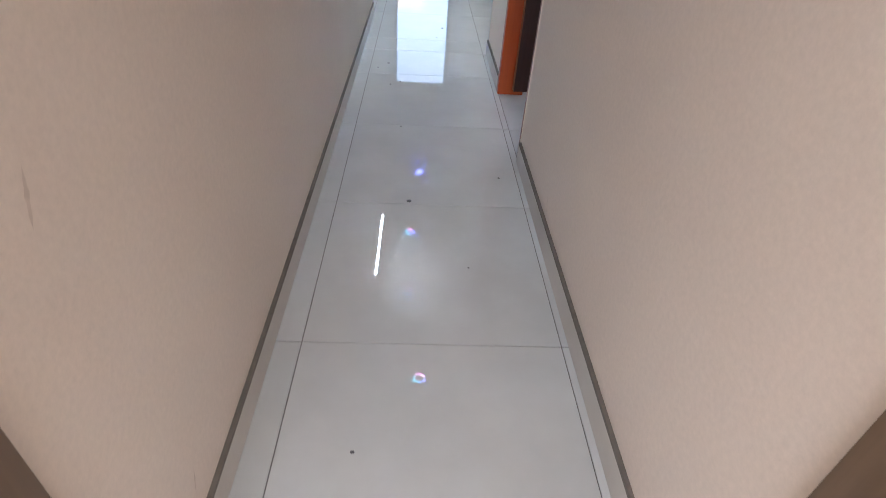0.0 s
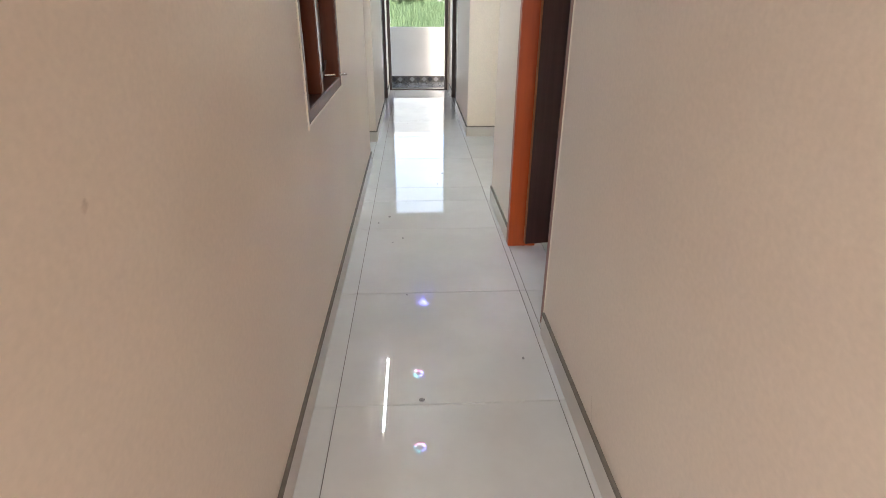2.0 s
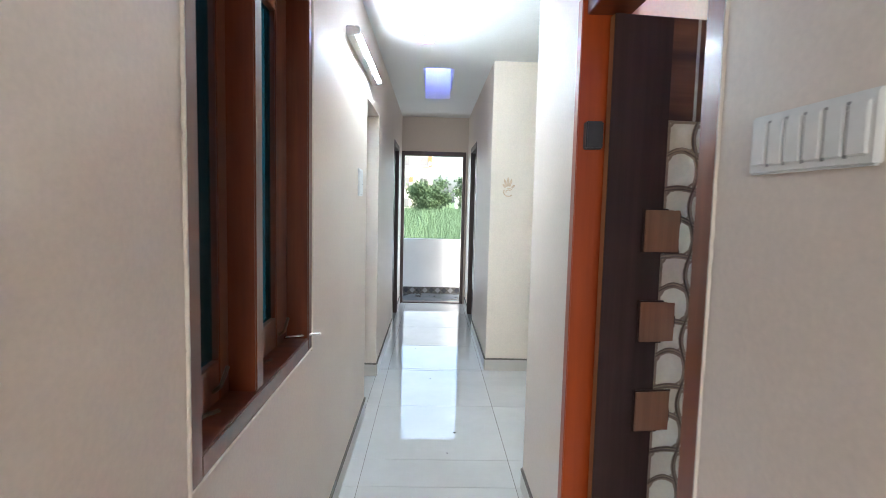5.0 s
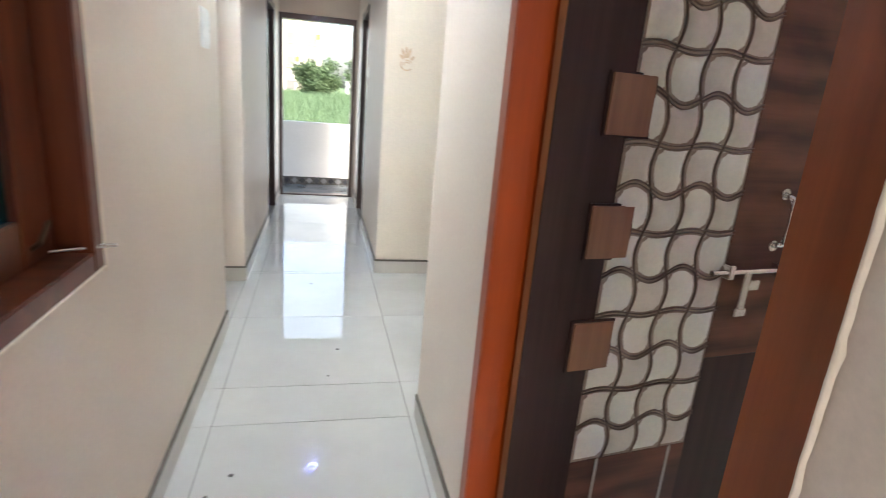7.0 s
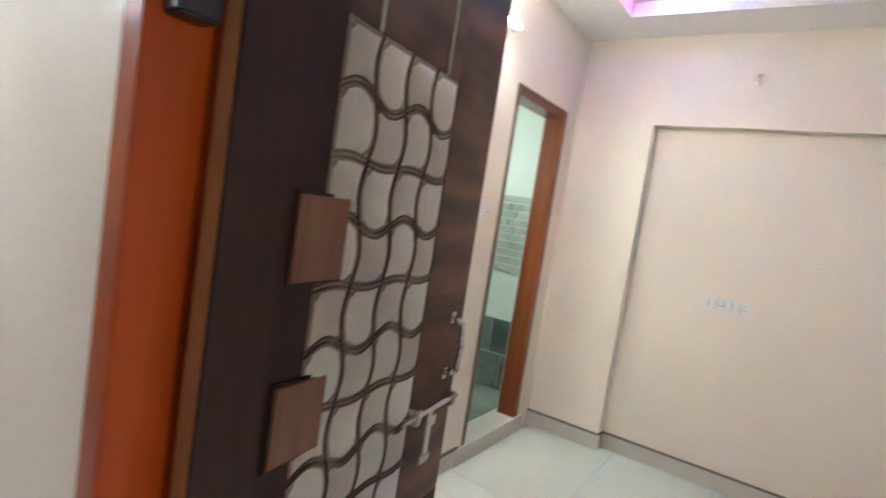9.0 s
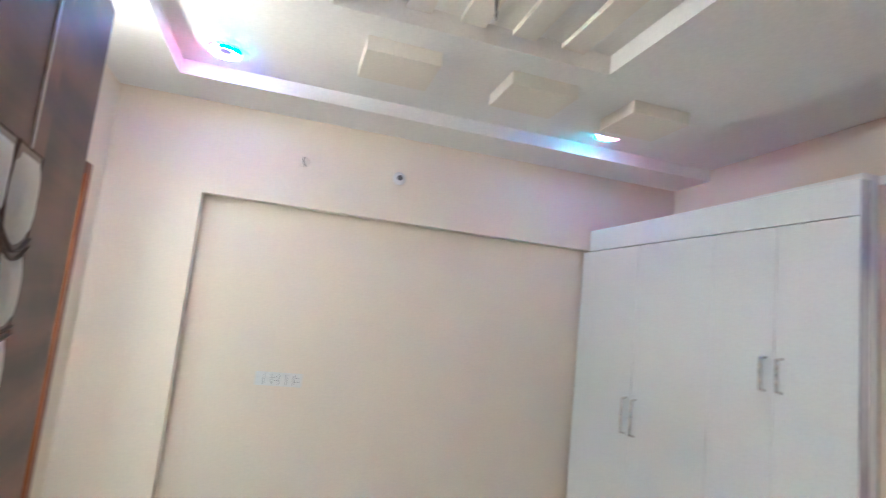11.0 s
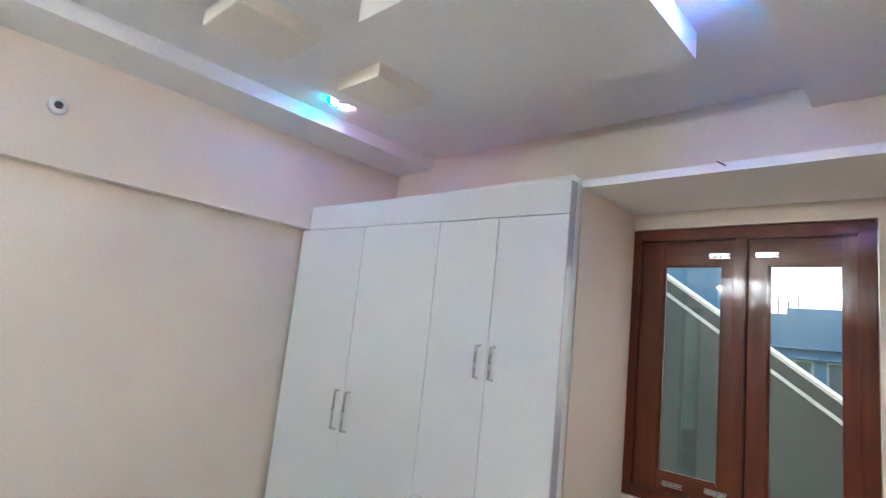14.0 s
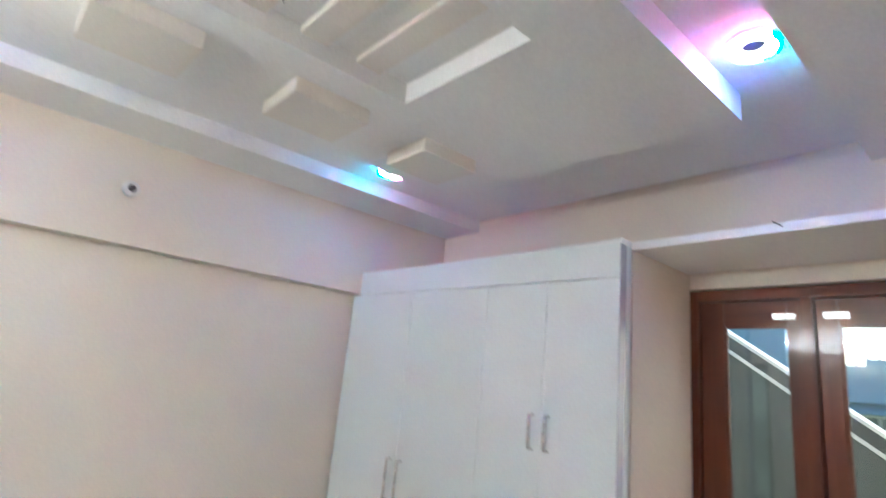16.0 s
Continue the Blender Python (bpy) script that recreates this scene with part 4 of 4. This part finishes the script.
bt = thing("plastic_bit", (2.135, 0.87, 0.862), "small black plastic piece lying on the ledge", "debris")
bm = bmesh.new()
add_box(bm, (-0.035, -0.012, 0.0), (0.035, 0.012, 0.012))
add_box(bm, (-0.010, 0.012, 0.0), (0.012, 0.022, 0.009))
part("piece", bm, M_SLOT, bt, bevel=0.002)

# ---- outdoors ----
def ground_material():
    m, n, l, p = material("grass_ground")
    v = coords(n, l)
    r = ramp(n, [(0.3, (0.09, 0.15, 0.045)), (0.55, (0.15, 0.23, 0.08)), (0.75, (0.21, 0.27, 0.12))])
    l.new(noise_tex(n, l, v, 0.6, 10, 0.7), r.inputs[0])
    l.new(r.outputs[0], p.inputs["Base Color"])
    p.inputs["Roughness"].default_value = 0.9
    return m


M_GROUND = ground_material()
bm = bmesh.new()
S = 4000
bmesh.ops.create_grid(bm, x_segments=1, y_segments=1, size=S)
g = part("ground", bm, M_GROUND)
g.location = (0, 0, -0.9)
structure(g, "overgrown grassy ground around the house", "ground")

# balcony
boxes("balcony_floor", [((-0.6, 9.73, -0.3), (1.8, 10.45, -0.006))], M_GROUT)
bfloor = structure(bpy.data.objects["balcony_floor"], "grey tiled balcony floor", "floor")
M_BALT = tile_material("grey_balcony_tile", (0.16, 0.18, 0.20), (0.26, 0.28, 0.30), 0.12)
for i in range(8):
    for j in range(3):
        bm = bmesh.new()
        add_box(bm, (-0.6 + i * 0.3 + 0.002, 9.73 + j * 0.24 + 0.002, -0.006), (-0.6 + (i + 1) * 0.3 - 0.002, 9.73 + (j + 1) * 0.24 - 0.002, 0.0))
        part("tile", bm, M_BALT, bfloor)
boxes("parapet", [((-0.8, 10.43, -0.9), (2.0, 10.56, 0.855))], M_WHITE, None, "", 0.006)
par = structure(bpy.data.objects["parapet"], "white painted balcony parapet wall with a dark tile band", "parapet")
boxes("band", [((-0.6, 10.418, 0.0), (1.8, 10.43, 0.10))], M_GAP, par, "black tile band")
M_BANDTILE = tile_material("black_band_tile", (0.02, 0.02, 0.025), (0.05, 0.05, 0.055), 0.15)
M_DIAMOND = tile_material("grey_diamond_tile", (0.15, 0.15, 0.155), (0.24, 0.24, 0.24), 0.15)
for i in range(24):
    bm = bmesh.new()
    c = -0.55 + i * 0.10
    f = [bm.verts.new(q) for q in ((c - 0.046, 10.414, 0.05), (c, 10.414, 0.004), (c + 0.046, 10.414, 0.05), (c, 10.414, 0.096))]
    k = [bm.verts.new((v.co.x, 10.418, v.co.z)) for v in f]
    bm.faces.new(f)
    for e in range(4):
        bm.faces.new((f[e], k[e], k[(e + 1) % 4], f[(e + 1) % 4]))
    part("diamond_tile", bm, M_DIAMOND if i % 2 else M_BANDTILE, par)
boxes("balcony_side", [((-0.75, 9.73, -0.9), (-0.6, 10.43, TOP)), ((1.8, 9.73, -0.9), (1.95, 10.43, TOP)), ((-0.75, 9.73, 2.45), (1.95, 10.56, 2.6))], M_WHITE)
structure(bpy.data.objects["balcony_side"], "white balcony side walls and slab", "wall")

# low wall outside the corridor window
boxes("compound_wall", [((-1.75, 2.0, -0.9), (-1.6, 9.6, 0.40))], M_WHITE)
cw_ = structure(bpy.data.objects["compound_wall"], "white low compound wall outside the corridor window", "wall")
boxes("coping", [((-1.80, 2.0, 0.40), (-1.55, 9.6, 0.47))], M_WHITE, cw_, "", 0.01)

# tall grass and bushes
M_BLADE = wood("grass_blade", (0.08, 0.145, 0.062), (0.135, 0.21, 0.105), 0.7, 0.0)
M_LEAF = wood("bush_leaf", (0.07, 0.12, 0.05), (0.12, 0.18, 0.08), 0.6, 0.0)
M_BARK = wood("bark", (0.09, 0.06, 0.04), (0.17, 0.12, 0.08), 0.9, 0.0)
rng = random.Random(7)


def grass_patch(name, x0, x1, y0, y1, count, h0, h1, label):
    vs, fs = [], []
    for _ in range(count):
        x, y, h = rng.uniform(x0, x1), rng.uniform(y0, y1), rng.uniform(h0, h1)
        a, w, lean = rng.uniform(0, 6.28), rng.uniform(0.012, 0.03) * (1 + abs(y) * 0.01), rng.uniform(0.05, 0.45) * h
        dx, dy, lx, ly = math.cos(a) * w, math.sin(a) * w, math.cos(a + 1.3) * lean, math.sin(a + 1.3) * lean
        b = len(vs)
        vs += [(x - dx, y - dy, -0.9), (x + dx, y + dy, -0.9), (x + dx * 0.7 + lx * 0.4, y + dy * 0.7 + ly * 0.4, -0.9 + h * 0.6), (x - dx * 0.7 + lx * 0.4, y - dy * 0.7 + ly * 0.4, -0.9 + h * 0.6), (x + lx, y + ly, -0.9 + h)]
        fs += [(b, b + 1, b + 2, b + 3), (b + 3, b + 2, b + 4)]
    me = bpy.data.meshes.new(name)
    me.from_pydata(vs, [], fs)
    me.materials.append(M_BLADE)
    return tagged(new(name, me), label, "grass", kind="stuff")


grass_patch("tall_grass", -6, 8, 11.5, 30, 70000, 0.8, 1.75, "dense tall green grass beyond the balcony")
grass_patch("tall_grass", -9, 12, 30, 60, 50000, 0.9, 2.0, "far field of tall green grass")
grass_patch("tall_grass", -22, -2.2, 1, 30, 24000, 0.9, 2.0, "tall green grass outside the corridor window")


def bush(at, r, h, seed, label, leaves=5200, size=0.16):
    rg = random.Random(seed)
    t = thing("tree", at, label, "tree")
    bm = bmesh.new()
    add_cyl(bm, (0, 0, 0), (0.05, 0, h * 0.45), r * 0.07, 10, r * 0.04)
    tips = []
    for k in range(9):
        a = k * 0.7 + rg.uniform(0, 0.5)
        tip = Vector((math.cos(a) * r * rg.uniform(0.35, 0.7), math.sin(a) * r * rg.uniform(0.35, 0.7), h * rg.uniform(0.5, 0.88)))
        add_cyl(bm, (0.03, 0, h * rg.uniform(0.2, 0.45)), tip, r * 0.025, 6, r * 0.008)
        tips.append(tip)
    part("trunk", bm, M_BARK, t)
    tips += [Vector((rg.gauss(0, r * 0.3), rg.gauss(0, r * 0.3), h * rg.uniform(0.3, 0.9))) for _ in range(14)]
    vs, fs = [], []
    for _ in range(leaves):
        c = rg.choice(tips)
        p_ = c + Vector((rg.gauss(0, 1), rg.gauss(0, 1), rg.gauss(0, 0.8))) * r * 0.17
        p_.z = max(0.15, p_.z)
        u = Vector((rg.uniform(-1, 1), rg.uniform(-1, 1), rg.uniform(-1, 1))).normalized()
        w = u.cross(Vector((rg.uniform(-1, 1), rg.uniform(-1, 1), 1))).normalized()
        s = size * rg.uniform(0.6, 1.3)
        b = len(vs)
        vs += [tuple(p_ - u * s), tuple(p_ + w * s * 0.4), tuple(p_ + u * s), tuple(p_ - w * s * 0.4)]
        fs.append((b, b + 1, b + 2, b + 3))
    me = bpy.data.meshes.new("crown")
    me.from_pydata(vs, [], fs)
    me.materials.append(M_LEAF)
    new("crown", me).parent = t
    return t


bush((0.35, 48, -0.9), 1.75, 4.3, 1, "round dense green tree standing in the grass field", 11000, 0.13)
bush((3.6, 56, -0.9), 1.2, 5.2, 2, "thin green tree in the far field", 1500)
bush((-13, 26, -0.9), 2.5, 3.0, 3, "low green bush outside the corridor window", 3500)
bush((-16, 36, -0.9), 3.0, 3.4, 4, "low green bush outside the corridor window", 3500)


def building(at, w, d, h, cols, rows, wall_mat, label, turn=0.0, seed=1):
    b = thing("building", at, label, "building")
    b.rotation_euler = (0, 0, turn)
    boxes("wall", [((-w / 2, -d / 2, 0), (w / 2, d / 2, h))], wall_mat, b)
    boxes("roof", [((-w / 2 - 0.3, -d / 2 - 0.3, h), (w / 2 + 0.3, d / 2 + 0.3, h + 0.35))], wall_mat, b)
    sx, sz = w / cols, h / rows
    for i in range(cols):
        for k in range(rows):
            x, z = -w / 2 + (i + 0.5) * sx, (k + 0.42) * sz
            win = boxes("window", [((x - sx * 0.22, -d / 2 - 0.05, z), (x + sx * 0.22, -d / 2 + 0.01, z + sz * 0.42))], M_GLASSFAR, b)
            if (i + k) % 2:
                boxes("panel", [((x + sx * 0.22, -d / 2 - 0.04, z - 0.1), (x + sx * 0.42, -d / 2 + 0.01, z + sz * 0.46))], M_RUST, b, "rust-brown facade panel")
                boxes("cooling_unit", [((x + sx * 0.25, -d / 2 - 0.45, z), (x + sx * 0.39, -d / 2 - 0.04, z + sz * 0.2))], M_WHITE, b, "white cooling unit", 0.03)
            boxes("sill", [((x - sx * 0.26, -d / 2 - 0.25, z - 0.12), (x + sx * 0.26, -d / 2, z))], wall_mat, win)
    return b


M_GLASSFAR = plain("far_window_glass", (0.20, 0.19, 0.19), 0.2)
M_RUST = plain("rust_facade", (0.42, 0.16, 0.06), 0.8)
M_BLDG = paint("pale_building", (0.62, 0.55, 0.48), (0.72, 0.66, 0.58), 0.8)
M_BLUEB = paint("blue_building", (0.22, 0.32, 0.43), (0.26, 0.37, 0.48), 0.8)
building((-5.5, 95, -0.9), 12, 10, 20, 4, 6, M_BLDG, "tall pale apartment building beyond the field")
building((6.6, 88, -0.9), 5, 6, 4.2, 3, 1, M_WHITE, "low white building behind the grass field")
building((-70, 110, -0.9), 16, 10, 7, 5, 2, M_BLDG, "low pale building on the horizon", -0.5)
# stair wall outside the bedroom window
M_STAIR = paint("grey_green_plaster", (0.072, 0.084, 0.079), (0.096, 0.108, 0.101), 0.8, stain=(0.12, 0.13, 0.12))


def slope_wall(name, y0, y1, pts, mat, parent=None):
    bm = bmesh.new()
    f = [bm.verts.new((x, y0, z)) for x, z in pts]
    k = [bm.verts.new((x, y1, z)) for x, z in pts]
    bm.faces.new(f)
    bm.faces.new(list(reversed(k)))
    for e in range(len(pts)):
        bm.faces.new((f[e], k[e], k[(e + 1) % len(pts)], f[(e + 1) % len(pts)]))
    bmesh.ops.recalc_face_normals(bm, faces=bm.faces)
    return part(name, bm, mat, parent)


sl = 0.70
zt = lambda x, off: 2.30 + (x - 3.006) * sl + off
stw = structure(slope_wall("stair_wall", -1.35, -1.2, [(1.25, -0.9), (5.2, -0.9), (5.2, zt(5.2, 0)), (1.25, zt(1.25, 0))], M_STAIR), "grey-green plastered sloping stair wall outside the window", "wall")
slope_wall("upper_band", -1.40, -1.19, [(1.25, zt(1.25, 0)), (5.2, zt(5.2, 0)), (5.2, zt(5.2, 0.028)), (1.25, zt(1.25, 0.028))], M_WHITE, stw)
slope_wall("lower_band", -1.2, -1.185, [(1.25, zt(1.25, -0.135)), (5.2, zt(5.2, -0.135)), (5.2, zt(5.2, -0.105)), (1.25, zt(1.25, -0.105))], M_WHITE, stw)


def neighbour(at, w, d, h, label, parapet=0.0, step=0.0, windows=(), louvres=()):
    """A house whose front looks along +y from its base corner; windows and louvres: (x, z, width, height)."""
    b = thing("building", at, label, "building")
    boxes("wall", [((0, -d, 0), (w, 0, h))], M_BLUEB, b, "", 0.01)
    roof = boxes("parapet", [((-0.1, -d - 0.1, h), (w + 0.1, 0.28, h + 0.12)), ((-0.1, 0.14, h + 0.12), (w + 0.1, 0.28, h + parapet)), ((-0.1, -d, h + 0.12), (0.04, 0.14, h + parapet)), ((w - 0.04, -d, h + 0.12), (w + 0.1, 0.14, h + parapet))], M_BLUEB, b)
    if step:
        boxes("roof_block", [((0.3, -d * 0.6, h + 0.12), (w - 0.55, -0.1, h + parapet + step))], M_BLUEB, b)
    for x, z, ww, hh in windows:
        win = boxes("window", [((x, 0.0, z), (x + ww, 0.03, z + hh))], M_GLASSFAR, b)
        boxes("frame", [((x - 0.06, 0, z - 0.06), (x, 0.06, z + hh + 0.06)), ((x + ww, 0, z - 0.06), (x + ww + 0.06, 0.06, z + hh + 0.06)), ((x, 0, z + hh), (x + ww, 0.06, z + hh + 0.06)), ((x + ww / 2 - 0.025, 0.02, z), (x + ww / 2 + 0.025, 0.05, z + hh))], M_BLDG, win)
        boxes("sunshade", [((x - 0.15, 0, z + hh + 0.08), (x + ww + 0.15, 0.35, z + hh + 0.14))], M_BLUEB, win)
    for x, z, ww, hh in louvres:
        boxes("louvre", [((x, 0.0, z), (x + ww, 0.02, z + hh))], M_GLASSFAR, b)
    return b


low_house = neighbour((0.4, -14.28, -0.9), 4.65, 4.0, 3.05, "pale blue neighbouring house with a flat parapet roof", 0.92, 0.2, [(0.8, 1.75, 0.9, 0.95), (2.5, 1.75, 0.6, 0.95), (3.5, 1.75, 0.75, 0.95)])
neighbour((6.35, -14.5, -0.9), 6.0, 5.0, 6.6, "taller pale blue building with rows of louvred vents", 0.5, 0.0, [(3.4, 2.6, 1.0, 1.2)],
          [(0.35 + 0.36 * i, 5.36 + 0.11 * k, 0.26, 0.055) for i in range(8) for k in range(4)])
for x, h in ((3.9, 0.75), (4.15, 0.45), (4.4, 0.55)):
    bm = bmesh.new()
    add_cyl(bm, (x, -0.6, 3.9), (x, -0.6, 3.97 + h), 0.025, 8)
    part("roof_rod", bm, M_WIRE, low_house, "thin rod standing on the roof")
boxes("pillar", [((5.2, -14.6, -0.9), (5.42, -14.3, 2.9))], M_BLDG)
structure(bpy.data.objects["pillar"], "pale plastered boundary pillar between the neighbouring houses", "pillar")

# ---- floor pieces ----
lay(0.0, W, 0.80, 4.63, 0.088, 0.92, 0.80, M_TILE)
lay(0.0, 3.0, 4.63, 6.56, 0.088, 0.92, 0.80, M_TILE)
lay(0.0, W, 6.56, 9.59, 0.088, 0.92, 0.80, M_TILE)
lay(W, RX0, 2.95, 3.895, 0.888, 0.92, 0.80, M_TILE)
lay(RX0, NX, RY0, RY1, 1.30, 0.95, 0.60, M_ROOMTILE, 0.002)
lay(-1.5, 1.05, -2.0, 0.80, 0.088, 0.92, 0.80, M_TILE)
lay(-0.95, 0.0, 5.58, 6.36, 0.088, 0.92, 0.80, M_TILE)
